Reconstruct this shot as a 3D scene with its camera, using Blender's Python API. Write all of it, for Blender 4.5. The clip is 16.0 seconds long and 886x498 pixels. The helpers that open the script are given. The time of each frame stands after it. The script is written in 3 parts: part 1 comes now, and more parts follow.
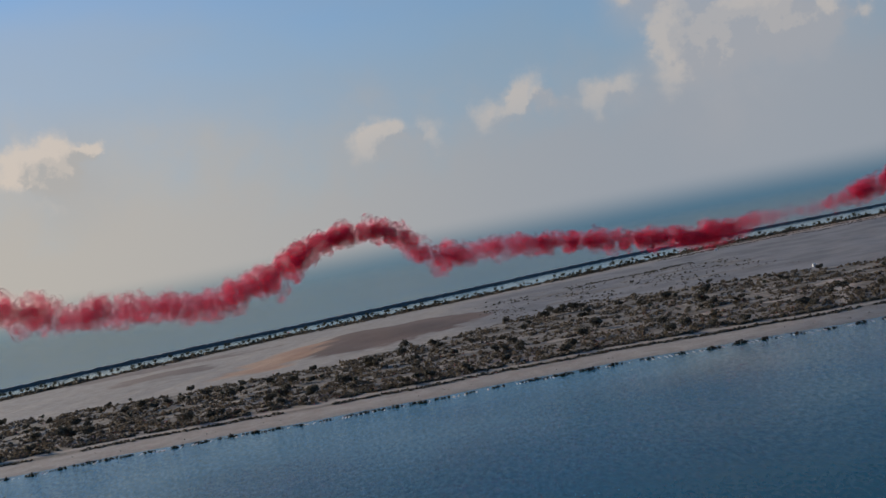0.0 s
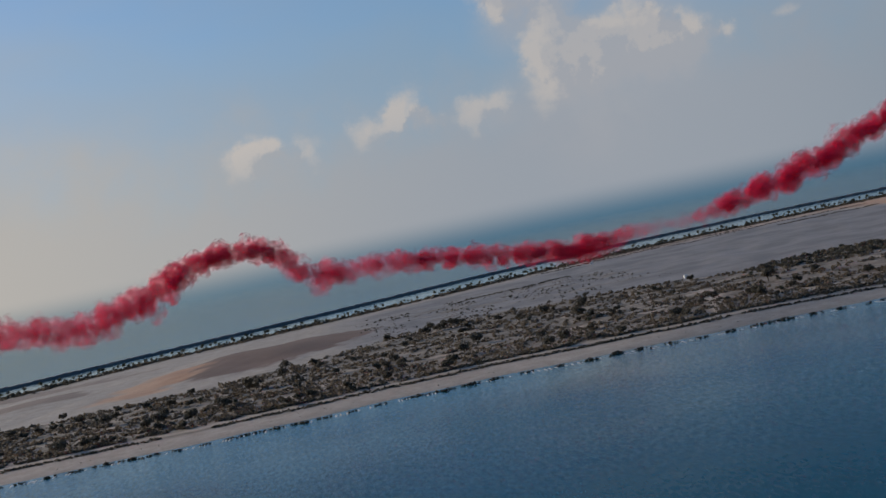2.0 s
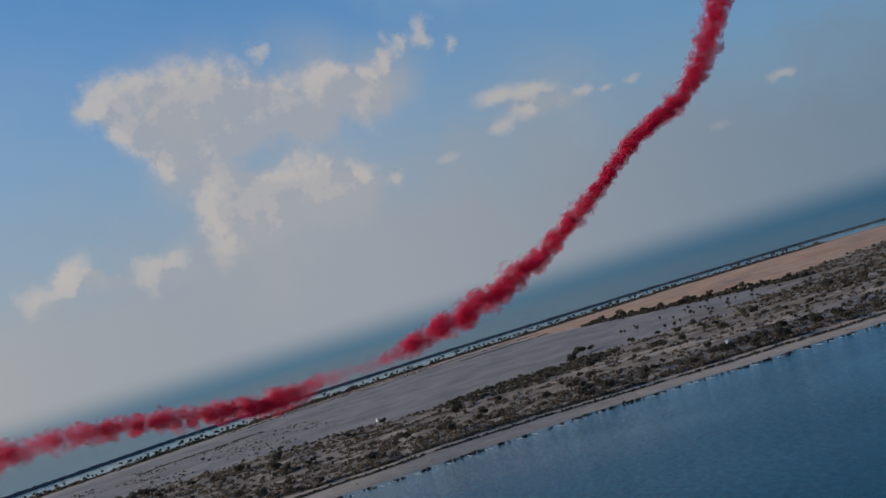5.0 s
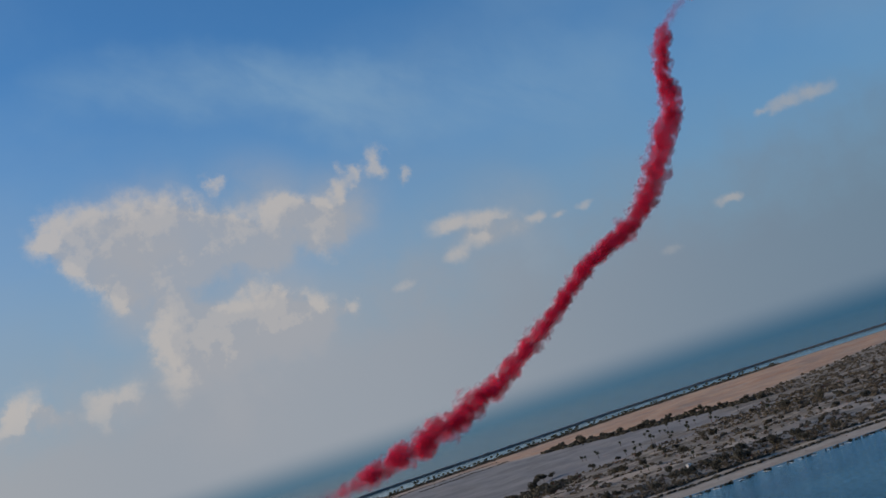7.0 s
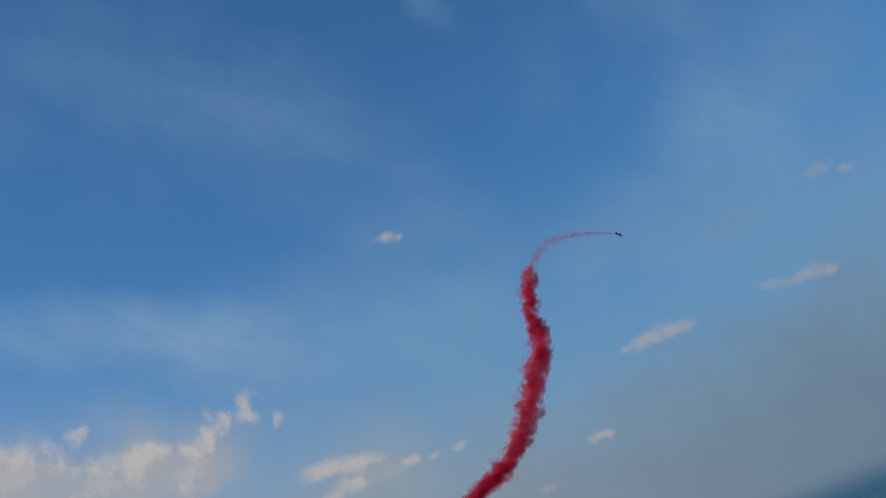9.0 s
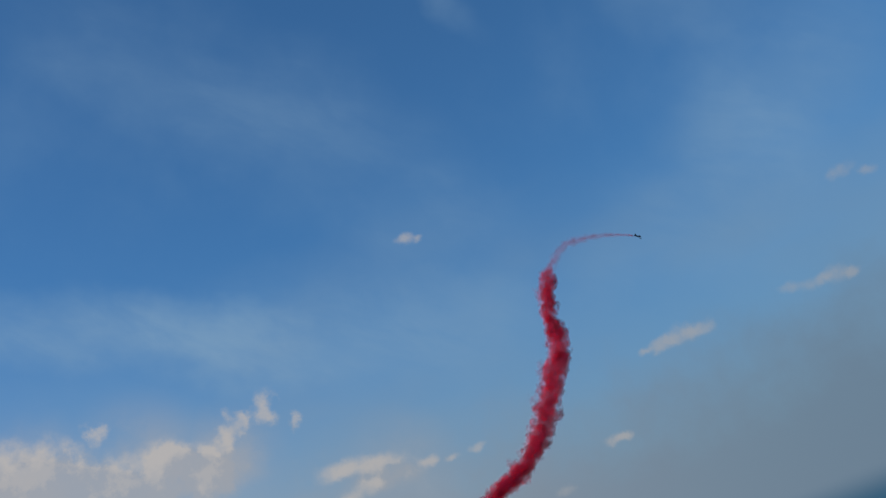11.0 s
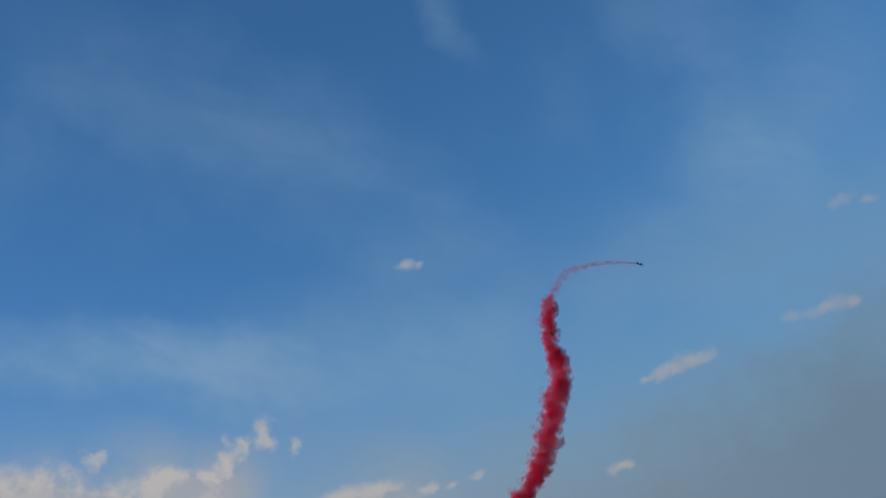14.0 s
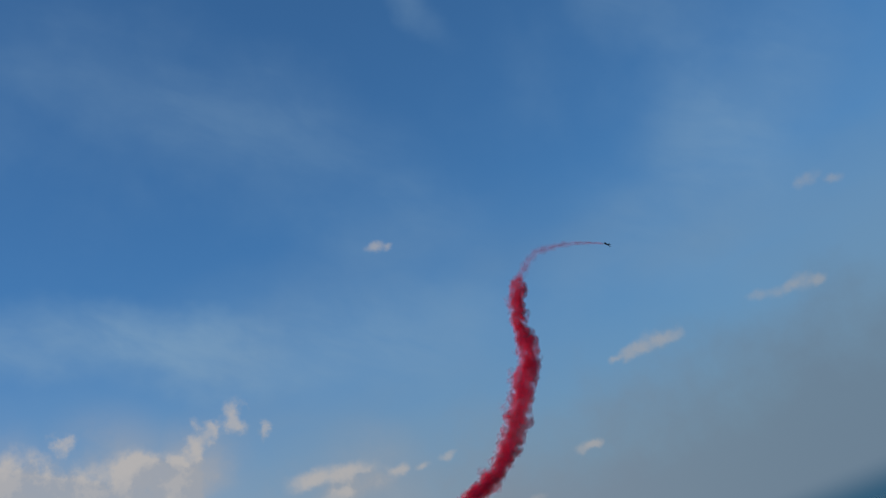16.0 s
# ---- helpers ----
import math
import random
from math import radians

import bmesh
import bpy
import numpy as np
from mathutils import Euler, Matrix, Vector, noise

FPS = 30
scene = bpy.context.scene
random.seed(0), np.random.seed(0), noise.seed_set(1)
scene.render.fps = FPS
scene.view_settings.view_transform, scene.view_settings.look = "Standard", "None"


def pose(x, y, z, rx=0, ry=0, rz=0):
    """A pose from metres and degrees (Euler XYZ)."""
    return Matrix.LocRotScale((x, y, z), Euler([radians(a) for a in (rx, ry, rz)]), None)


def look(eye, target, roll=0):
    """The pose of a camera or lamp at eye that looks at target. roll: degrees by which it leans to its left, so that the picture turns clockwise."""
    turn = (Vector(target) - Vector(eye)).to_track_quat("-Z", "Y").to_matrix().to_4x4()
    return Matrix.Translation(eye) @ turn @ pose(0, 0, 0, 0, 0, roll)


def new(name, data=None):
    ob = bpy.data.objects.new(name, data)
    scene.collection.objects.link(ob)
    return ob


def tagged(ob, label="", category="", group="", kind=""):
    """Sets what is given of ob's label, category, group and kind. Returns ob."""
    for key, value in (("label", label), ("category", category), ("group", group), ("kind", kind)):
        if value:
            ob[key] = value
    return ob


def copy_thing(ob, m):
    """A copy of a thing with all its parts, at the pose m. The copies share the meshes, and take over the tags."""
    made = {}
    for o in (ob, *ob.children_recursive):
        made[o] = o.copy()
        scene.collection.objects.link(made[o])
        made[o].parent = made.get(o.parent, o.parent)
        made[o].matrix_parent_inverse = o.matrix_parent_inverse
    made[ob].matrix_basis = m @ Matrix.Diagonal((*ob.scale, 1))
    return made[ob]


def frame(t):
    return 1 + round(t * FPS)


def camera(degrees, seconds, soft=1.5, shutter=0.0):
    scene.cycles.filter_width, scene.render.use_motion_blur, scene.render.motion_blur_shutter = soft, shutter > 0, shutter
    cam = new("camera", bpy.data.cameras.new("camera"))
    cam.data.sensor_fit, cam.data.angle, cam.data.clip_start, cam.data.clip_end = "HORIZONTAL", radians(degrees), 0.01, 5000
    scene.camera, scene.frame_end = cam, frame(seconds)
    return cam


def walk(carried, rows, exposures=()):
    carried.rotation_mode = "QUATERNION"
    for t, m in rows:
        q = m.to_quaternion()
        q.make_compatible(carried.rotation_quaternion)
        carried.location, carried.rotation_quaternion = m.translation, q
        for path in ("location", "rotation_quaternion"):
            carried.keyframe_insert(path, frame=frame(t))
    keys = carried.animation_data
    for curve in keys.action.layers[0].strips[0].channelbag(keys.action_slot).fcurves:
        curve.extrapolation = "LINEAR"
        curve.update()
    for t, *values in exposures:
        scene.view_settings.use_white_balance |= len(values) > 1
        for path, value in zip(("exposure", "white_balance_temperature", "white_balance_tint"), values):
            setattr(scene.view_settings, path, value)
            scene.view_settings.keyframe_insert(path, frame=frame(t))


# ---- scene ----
cam = camera(42.88, 16.0)
EYE_HEIGHT = 84.0
# seconds, yaw, pitch, roll (degrees)
TURNS = [
    (0.0, -0.16, -0.87, 10.64), (0.5, -1.94, -1.88, 10.71), (1.0, -3.04, -2.01, 11.05), (1.5, -4.06, -2.17, 11.29),
    (2.0, -6.40, -1.19, 11.56), (2.5, -8.23, -0.01, 12.07), (3.0, -10.53, 0.57, 12.81), (3.5, -13.25, 0.76, 13.90),
    (4.0, -17.28, 1.55, 14.90), (4.2, -19.02, 1.56, 15.14), (6.3, -23.78, 5.61, 17.23), (6.5, -24.05, 6.04, 17.31),
    (7.0, -24.84, 8.41, 17.43), (7.5, -25.59, 9.18, 18.00), (8.0, -26.55, 11.94, 18.78), (8.5, -29.96, 16.61, 19.63),
    (9.0, -31.12, 18.65, 20.10), (9.2, -31.45, 18.44, 20.18), (11.3, -30.05, 19.18, 19.49), (11.5, -30.06, 19.47, 19.44),
    (12.0, -30.16, 20.06, 19.37), (12.5, -30.00, 20.42, 19.28), (13.0, -29.91, 20.59, 19.20), (13.5, -29.96, 20.49, 19.21),
    (14.0, -30.28, 20.35, 19.24), (14.5, -30.76, 20.24, 19.47), (15.0, -31.26, 20.15, 19.64), (15.5, -31.45, 20.01, 19.86),
    (16.0, -31.73, 18.92, 20.15),
]
walk(cam, [(t, pose(0, 0, EYE_HEIGHT, 90 + pitch, roll, yaw)) for t, yaw, pitch, roll in TURNS])

# ---- world and sun ----
SUN_AZIMUTH, SUN_ELEVATION = -56.0, 18.0  # degrees from straight ahead (+y), clockwise positive
SKY_STRENGTH, SUN_STRENGTH = 0.10, 3.9
scene.view_settings.exposure = 0.0
scene.cycles.transparent_max_bounces = 96


def nodes_of(tree):
    """Short-hands to add nodes to a tree."""
    def add(kind, inputs=None, **props):
        n = tree.nodes.new(kind)
        for key, value in props.items():
            setattr(n, key, value)
        for key, value in (inputs or {}).items():
            if isinstance(value, bpy.types.NodeSocket):
                tree.links.new(value, n.inputs[key])
            else:
                n.inputs[key].default_value = value
        return n
    return add


def mix_color(add, factor, a, b, blend="MIX"):
    n = add("ShaderNodeMix", {0: factor, 6: a, 7: b}, data_type="RGBA", blend_type=blend)
    return n.outputs[2]


def ranged(add, value, low, high, to_low=0.0, to_high=1.0, smooth=True):
    n = add("ShaderNodeMapRange", {0: value, 1: low, 2: high, 3: to_low, 4: to_high}, interpolation_type="SMOOTHSTEP" if smooth else "LINEAR")
    return n.outputs[0]


def maths(add, op, a, b=0.0):
    return add("ShaderNodeMath", {0: a, 1: b}, operation=op).outputs[0]


world = bpy.data.worlds.new("evening_sky")
scene.world = world
world.use_nodes = True
world.node_tree.nodes.clear()
add = nodes_of(world.node_tree)
sky = add("ShaderNodeTexSky", sky_type="NISHITA", sun_disc=False, sun_elevation=radians(SUN_ELEVATION), sun_rotation=radians(SUN_AZIMUTH),
          altitude=80.0, air_density=1.0, dust_density=0.2, ozone_density=6.5)
ray = add("ShaderNodeTexCoord").outputs["Generated"]
xyz = add("ShaderNodeSeparateXYZ", {0: ray})
height, side = xyz.outputs[2], xyz.outputs[0]


# cumulus clouds far beyond the sea: bearing, elevation and radius of each lobe, in degrees
HEAPS = [
    (8.2, 13.6, 0.9), (9.8, 13.9, 1.3), (10.9, 12.9, 1.6), (12.7, 13.6, 1.5), (12.4, 11.0, 1.6), (11.0, 10.5, 0.9), (14.4, 13.4, 1.3), (17.2, 14.4, 0.5),
    (16.1, 12.4, 1.3), (18.2, 11.8, 1.3), (20.0, 12.4, 0.9), (21.6, 12.1, 0.8), (20.4, 11.2, 1.3), (23.4, 12.4, 0.55), (24.0, 13.3, 0.5), (25.5, 13.3, 0.65), (26.5, 12.1, 0.4), (22.6, 11.2, 0.9), (14.2, 11.8, 1.5), (16.5, 11.0, 1.4), (18.6, 10.5, 1.2), (14.0, 9.9, 1.2), (10.0, 12.0, 1.0), (22.0, 10.4, 1.0), (18.2, 6.9, 1.2), (15.6, 6.6, 1.2),
    (13.4, 8.2, 1.3), (12.7, 7.3, 0.9), (14.7, 7.5, 1.4), (16.5, 7.7, 1.2),
]
HEADS = [
    (17.8, 8.2, 1.0), (18.9, 7.3, 1.1), (20.4, 6.8, 0.95), (21.9, 6.7, 0.5), (14.7, 5.8, 1.5), (13.0, 5.5, 1.1), (17.1, 5.9, 1.6), (19.4, 5.7, 1.4), (10.3, 5.1, 1.0), (8.7, 5.2, 0.9),
    (5.7, 6.2, 0.95), (4.8, 5.7, 0.7), (6.8, 5.4, 0.7), (3.6, 5.4, 0.8), (-2.1, 5.4, 0.8), (-3.1, 4.8, 0.8), (-1.5, 4.6, 1.0), (0.6, 4.5, 0.9),
    (-17.7, 7.3, 0.95), (-18.9, 6.8, 1.1), (-20.0, 6.6, 0.9), (-17.0, 6.6, 0.8), (-16.1, 6.9, 0.4), (-18.0, 5.9, 1.3),
]
SCRAPS = [
    (27.7, 9.1, 0.7), (29.0, 9.1, 0.75), (30.1, 8.9, 0.7), (30.8, 8.0, 1.0), (29.2, 8.0, 0.8), (32.4, 8.1, 0.4), (34.9, 7.95, 0.34), (28.0, 7.5, 0.5), (33.7, 7.9, 0.32),
    (41.4, 5.9, 0.42), (42.0, 5.8, 0.3), (38.4, 4.45, 0.38), (25.0, 6.8, 0.42), (46.4, 9.45, 0.75), (45.4, 9.4, 0.55), (47.5, 9.45, 0.6), (44.5, 9.36, 0.3),
    (54.4, 9.25, 0.6), (53.4, 9.35, 0.5), (52.2, 9.6, 0.4), (55.2, 9.1, 0.34), (56.9, 13.7, 0.5), (58.0, 13.1, 0.4), (35.1, 19.1, 0.42), (35.8, 18.85, 0.25),
]


def bearing(azimuth, elevation):
    a, e = radians(azimuth), radians(elevation)
    return (math.sin(a) * math.cos(e), math.cos(a) * math.cos(e), math.sin(e))


def heap_group():
    """Cloud density along a direction: lobes heaped up, their edges broken up at three scales."""
    group = bpy.data.node_groups.new("cloud_heaps", "ShaderNodeTree")
    group.interface.new_socket("Vector", in_out="INPUT", socket_type="NodeSocketVector")
    group.interface.new_socket("Density", in_out="OUTPUT", socket_type="NodeSocketFloat")
    add = nodes_of(group)
    way = add("NodeGroupInput").outputs[0]
    curl = add("ShaderNodeTexNoise", {"Vector": way, "Scale": 34.0, "Detail": 6.0, "Roughness": 0.6})
    shift = add("ShaderNodeVectorMath", {0: curl.outputs["Color"], 1: (0.5, 0.5, 0.5)}, operation="SUBTRACT").outputs[0]
    bent = add("ShaderNodeVectorMath", {0: shift, 1: (0.046, 0.046, 0.040), 2: way}, operation="MULTIPLY_ADD").outputs[0]
    low = add("ShaderNodeVectorMath", {0: shift, 1: (0.026, 0.026, 0.018), 2: way}, operation="MULTIPLY_ADD").outputs[0]
    low = add("ShaderNodeVectorMath", {0: low, 1: (1.0, 1.0, 1.9)}, operation="MULTIPLY").outputs[0]
    total = None
    for az, el, r in HEAPS + HEADS + SCRAPS:
        at, way_in, most = Vector(bearing(az, el)), bent, 1.0
        if (az, el, r) in SCRAPS:  # torn scraps lie flat
            at, way_in, r, most = Vector((at.x, at.y, at.z * 1.9)), low, r * 1.25, 0.8
        far = add("ShaderNodeVectorMath", {0: way_in, 1: tuple(at)}, operation="DISTANCE").outputs["Value"]
        lobe = ranged(add, far, radians(r) * 1.75, radians(r) * 0.15, 0.0, most)
        total = lobe if total is None else maths(add, "ADD", total, lobe)
    fluff = add("ShaderNodeTexNoise", {"Vector": way, "Scale": 55.0, "Detail": 5.0, "Roughness": 0.6})
    total = maths(add, "MULTIPLY", total, ranged(add, fluff.outputs[0], 0.2, 0.8, 0.55, 1.45, False))
    add("NodeGroupOutput", {0: total})
    return group


heap = heap_group()
toward_sun = add("ShaderNodeVectorMath", {0: ray, 1: (-0.016, 0.0, 0.011)}, operation="ADD").outputs[0]
here_dense = add("ShaderNodeGroup", {0: ray}, node_tree=heap).outputs[0]
sunward_dense = add("ShaderNodeGroup", {0: toward_sun}, node_tree=heap).outputs[0]
cover = ranged(add, here_dense, 0.06, 1.30)
lit = ranged(add, maths(add, "SUBTRACT", here_dense, sunward_dense), -0.45, 0.7)
depth = ranged(add, sunward_dense, 1.15, 0.1)
lit = maths(add, "ADD", maths(add, "MULTIPLY", lit, 0.5), maths(add, "MULTIPLY", depth, 0.5))
# thin high cloud in long wind-drawn veils


def drawn_out(azimuth, elevation, slope, along, across):
    """Coordinates drawn out along a line that climbs by slope degrees to the right, seen at that bearing."""
    away = Vector(bearing(azimuth, elevation))
    right = away.cross(Vector((0, 0, 1))).normalized()
    up = right.cross(away)
    line = right * math.cos(radians(slope)) + up * math.sin(radians(slope))
    cross = up * math.cos(radians(slope)) - right * math.sin(radians(slope))
    parts = [add("ShaderNodeVectorMath", {0: ray, 1: tuple(v)}, operation="DOT_PRODUCT").outputs["Value"] for v in (line * along, cross * across, away * along)]
    return add("ShaderNodeCombineXYZ", {0: parts[0], 1: parts[1], 2: parts[2]}).outputs[0]


# long soft streaks: bearing and elevation of both ends, half width in degrees, strength
STREAKS = [
    (16, 36, 40.5, 19.0, 3.0, 0.62), (30, 23.5, 43, 17.5, 2.6, 0.5), (6, 20.2, 41, 12.2, 1.9, 1.5), (22, 17.2, 45, 12.6, 3.4, 0.9), (40.8, 33, 43.6, 26.4, 1.1, 0.6),
    (62, 22, 49, 12.8, 4.0, 0.8), (40, 13, 60, 14.5, 3.2, 0.55), (50, 30, 58, 19, 2.6, 0.4), (-26, 11.5, 6, 9.0, 1.8, 0.8), (-28, 8.0, -4, 9.2, 1.4, 0.6), (-8, 13.5, 14, 17, 2.6, 0.4),
]
waver = add("ShaderNodeTexNoise", {"Vector": ray, "Scale": 5.0, "Detail": 5.0, "Roughness": 0.55})
waver = add("ShaderNodeVectorMath", {0: waver.outputs["Color"], 1: (0.5, 0.5, 0.5)}, operation="SUBTRACT").outputs[0]
wavy = add("ShaderNodeVectorMath", {0: waver, 1: (0.14, 0.14, 0.14), 2: ray}, operation="MULTIPLY_ADD").outputs[0]
veil_amount = None
for az0, el0, az1, el1, half, strength in STREAKS:
    p, q = Vector(bearing(az0, el0)), Vector(bearing(az1, el1))
    middle, line = (p + q).normalized(), (q - p)
    across = middle.cross(line).normalized()
    u = add("ShaderNodeVectorMath", {0: wavy, 1: tuple(line.normalized() / (line.length * 0.6))}, operation="DOT_PRODUCT").outputs["Value"]
    u = maths(add, "SUBTRACT", u, middle.dot(line.normalized()) / (line.length * 0.6))
    v = add("ShaderNodeVectorMath", {0: wavy, 1: tuple(across / radians(half * 1.5))}, operation="DOT_PRODUCT").outputs["Value"]
    far = add("ShaderNodeVectorMath", {0: add("ShaderNodeCombineXYZ", {0: u, 1: v}).outputs[0]}, operation="LENGTH").outputs["Value"]
    lobe = ranged(add, far, 1.0, 0.0, 0.0, strength)
    veil_amount = lobe if veil_amount is None else maths(add, "MAXIMUM", veil_amount, lobe)
combed = add("ShaderNodeTexNoise", {"Vector": drawn_out(22, 16, -34, 3.0, 7.0), "Scale": 3.2, "Detail": 6.0, "Roughness": 0.58, "Distortion": 0.3})
soft_patches = add("ShaderNodeTexNoise", {"Vector": ray, "Scale": 4.5, "Detail": 5.0, "Roughness": 0.55})
veil_amount = maths(add, "MULTIPLY", veil_amount, ranged(add, combed.outputs[0], 0.32, 0.70, 0.5, 1.0))
veil_amount = maths(add, "ADD", veil_amount, ranged(add, soft_patches.outputs[0], 0.42, 0.72, 0.0, 0.30))
# dusty air low over the sea, thicker to the east
uneven = add("ShaderNodeTexNoise", {"Vector": add("ShaderNodeMapping", {0: ray, 3: (3.0, 3.0, 8.0)}).outputs[0], "Scale": 1.3, "Detail": 3.0})
lifted = maths(add, "ADD", height, ranged(add, uneven.outputs[0], 0.3, 0.7, 0.03, -0.03))
lifted = maths(add, "SUBTRACT", lifted, ranged(add, side, 0.60, -0.15, 0.0, 0.08))
warm = ranged(add, side, 0.25, -0.45)
dim = ranged(add, side, 0.30, 0.85)
haze_color = mix_color(add, warm, mix_color(add, dim, (3.12, 3.40, 3.85, 1), (1.36, 1.95, 2.68, 1)), (4.9, 4.5, 4.0, 1))
clear_sky = mix_color(add, 1.0, sky.outputs[0], (0.93, 1.24, 1.27, 1), "MULTIPLY")
air = mix_color(add, maths(add, "MULTIPLY", veil_amount, 0.42), clear_sky, (2.35, 3.75, 5.2, 1))
air = mix_color(add, ranged(add, lifted, 0.36, 0.02, 0.0, 0.86), air, mix_color(add, warm, mix_color(add, dim, (2.4, 3.2, 4.05, 1), (1.55, 2.45, 3.5, 1)), (3.9, 4.3, 4.85, 1)))
# the grey deck that the heaps stand in, its upper edge broken up
wisps = add("ShaderNodeTexNoise", {"Vector": ray, "Scale": 13.0, "Detail": 6.0, "Roughness": 0.6})
deck_top = maths(add, "ADD", ranged(add, side, 0.05, 0.22, 0.115, 0.140), ranged(add, side, 0.05, -0.30, 0.0, 0.02))
above = maths(add, "SUBTRACT", maths(add, "ADD", height, ranged(add, wisps.outputs[0], 0.25, 0.75, -0.035, 0.035, False)), deck_top)
deck = maths(add, "MULTIPLY", ranged(add, above, 0.045, -0.085, 0.0, 0.92), ranged(add, side, 0.4, 0.75, 1.0, 0.82))
bank = None
for az, el, r in ((13.0, 12.4, 5.0), (18.5, 11.6, 5.0), (23.0, 11.4, 3.4), (18.0, 7.6, 6.0), (30.8, 7.8, 4.0), (12.0, 9.6, 3.0), (-17.0, 5.8, 4.0), (15.0, 5.0, 6.0)):
    far = add("ShaderNodeVectorMath", {0: ray, 1: bearing(az, el)}, operation="DISTANCE").outputs["Value"]
    lobe = ranged(add, far, radians(r), radians(r) * 0.1)
    bank = lobe if bank is None else maths(add, "MAXIMUM", bank, lobe)
bank = maths(add, "MULTIPLY", bank, ranged(add, wisps.outputs[0], 0.32, 0.68, 0.10, 0.66))
air = mix_color(add, deck, air, haze_color)
# the heaps: sunlit on their edges, melting into the deck on the far side
cover = maths(add, "MULTIPLY", cover, ranged(add, lit, 0.10, 0.60, 0.90, 1.0))
cover = maths(add, "MULTIPLY", cover, ranged(add, side, 0.55, 0.85, 0.95, 0.6))
cover = maths(add, "MULTIPLY", cover, ranged(add, height, 0.045, 0.110, 0.10, 0.88))
heap_shade = mix_color(add, dim, mix_color(add, warm, (3.55, 3.65, 3.95, 1), (4.3, 4.1, 3.85, 1)), (2.3, 2.75, 3.2, 1))
air = mix_color(add, bank, air, heap_shade)
heap_color = mix_color(add, ranged(add, lit, 0.15, 0.85), heap_shade, mix_color(add, dim, mix_color(add, warm, (4.9, 4.58, 4.36, 1), (6.6, 5.7, 4.9, 1)), (3.6, 3.6, 3.7, 1)))
air = mix_color(add, cover, air, heap_color)
# the sea beyond the sheet of water, its haze and sunward brightness painted in
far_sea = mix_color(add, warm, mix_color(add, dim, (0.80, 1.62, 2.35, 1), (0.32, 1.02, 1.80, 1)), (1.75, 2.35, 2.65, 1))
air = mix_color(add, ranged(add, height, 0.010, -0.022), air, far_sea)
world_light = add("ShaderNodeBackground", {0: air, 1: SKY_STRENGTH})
add("ShaderNodeOutputWorld", {0: world_light.outputs[0]})

sun = new("sun", bpy.data.lights.new("sun", "SUN"))
sun.data.energy, sun.data.angle, sun.data.color = SUN_STRENGTH, radians(12.0), (1.0, 0.86, 0.70)
a, e = radians(SUN_AZIMUTH), radians(SUN_ELEVATION)
sun.matrix_world = look((0, 0, 300), (-math.sin(a) * math.cos(e), -math.cos(a) * math.cos(e), 300 - math.sin(e)))


# ---- materials ----
def material(name):
    m = bpy.data.materials.new(name)
    m.use_nodes = True
    m.node_tree.nodes.clear()
    return m, nodes_of(m.node_tree)


def finish(add, shader):
    add("ShaderNodeOutputMaterial", {0: shader})


def rough_material(name, dark, light, scale, roughness=0.8, metallic=0.0, bump=0.2, stretch=(1, 1, 1)):
    """A surface with coarse and fine variation between two colours, some variation from piece to piece, and relief."""
    m, add = material(name)
    at = add("ShaderNodeMapping", {0: add("ShaderNodeTexCoord").outputs["Object"], 3: stretch}).outputs[0]
    coarse = add("ShaderNodeTexNoise", {"Vector": at, "Scale": scale, "Detail": 4.0, "Roughness": 0.6})
    fine = add("ShaderNodeTexNoise", {"Vector": at, "Scale": scale * 9, "Detail": 3.0})
    both = maths(add, "ADD", maths(add, "MULTIPLY", coarse.outputs[0], 0.7), maths(add, "MULTIPLY", fine.outputs[0], 0.3))
    piece = maths(add, "MULTIPLY", maths(add, "SUBTRACT", add("ShaderNodeObjectInfo").outputs["Random"], 0.5), 0.25)
    color = mix_color(add, ranged(add, maths(add, "ADD", both, piece), 0.25, 0.75), (*dark, 1), (*light, 1))
    relief = add("ShaderNodeBump", {"Height": both, "Strength": bump, "Distance": 0.05})
    p = add("ShaderNodeBsdfPrincipled", {"Base Color": color, "Roughness": roughness, "Metallic": metallic, "Normal": relief.outputs[0]})
    finish(add, p.outputs[0])
    return m


def leaf_material(name, dark, light):
    m, add = material(name)
    island = add("ShaderNodeNewGeometry").outputs["Random Per Island"]
    own = add("ShaderNodeObjectInfo").outputs["Random"]
    at = add("ShaderNodeTexNoise", {"Vector": add("ShaderNodeTexCoord").outputs["Object"], "Scale": 0.6, "Detail": 2.0})
    amount = maths(add, "ADD", maths(add, "MULTIPLY", island, 0.4), maths(add, "ADD", maths(add, "MULTIPLY", own, 0.35), maths(add, "MULTIPLY", at.outputs[0], 0.25)))
    color = mix_color(add, amount, (*dark, 1), (*light, 1))
    p = add("ShaderNodeBsdfPrincipled", {"Base Color": color, "Roughness": 0.65})
    t = add("ShaderNodeBsdfTranslucent", {0: color})
    finish(add, add("ShaderNodeMixShader", {0: 0.45, 1: p.outputs[0], 2: t.outputs[0]}).outputs[0])
    return m


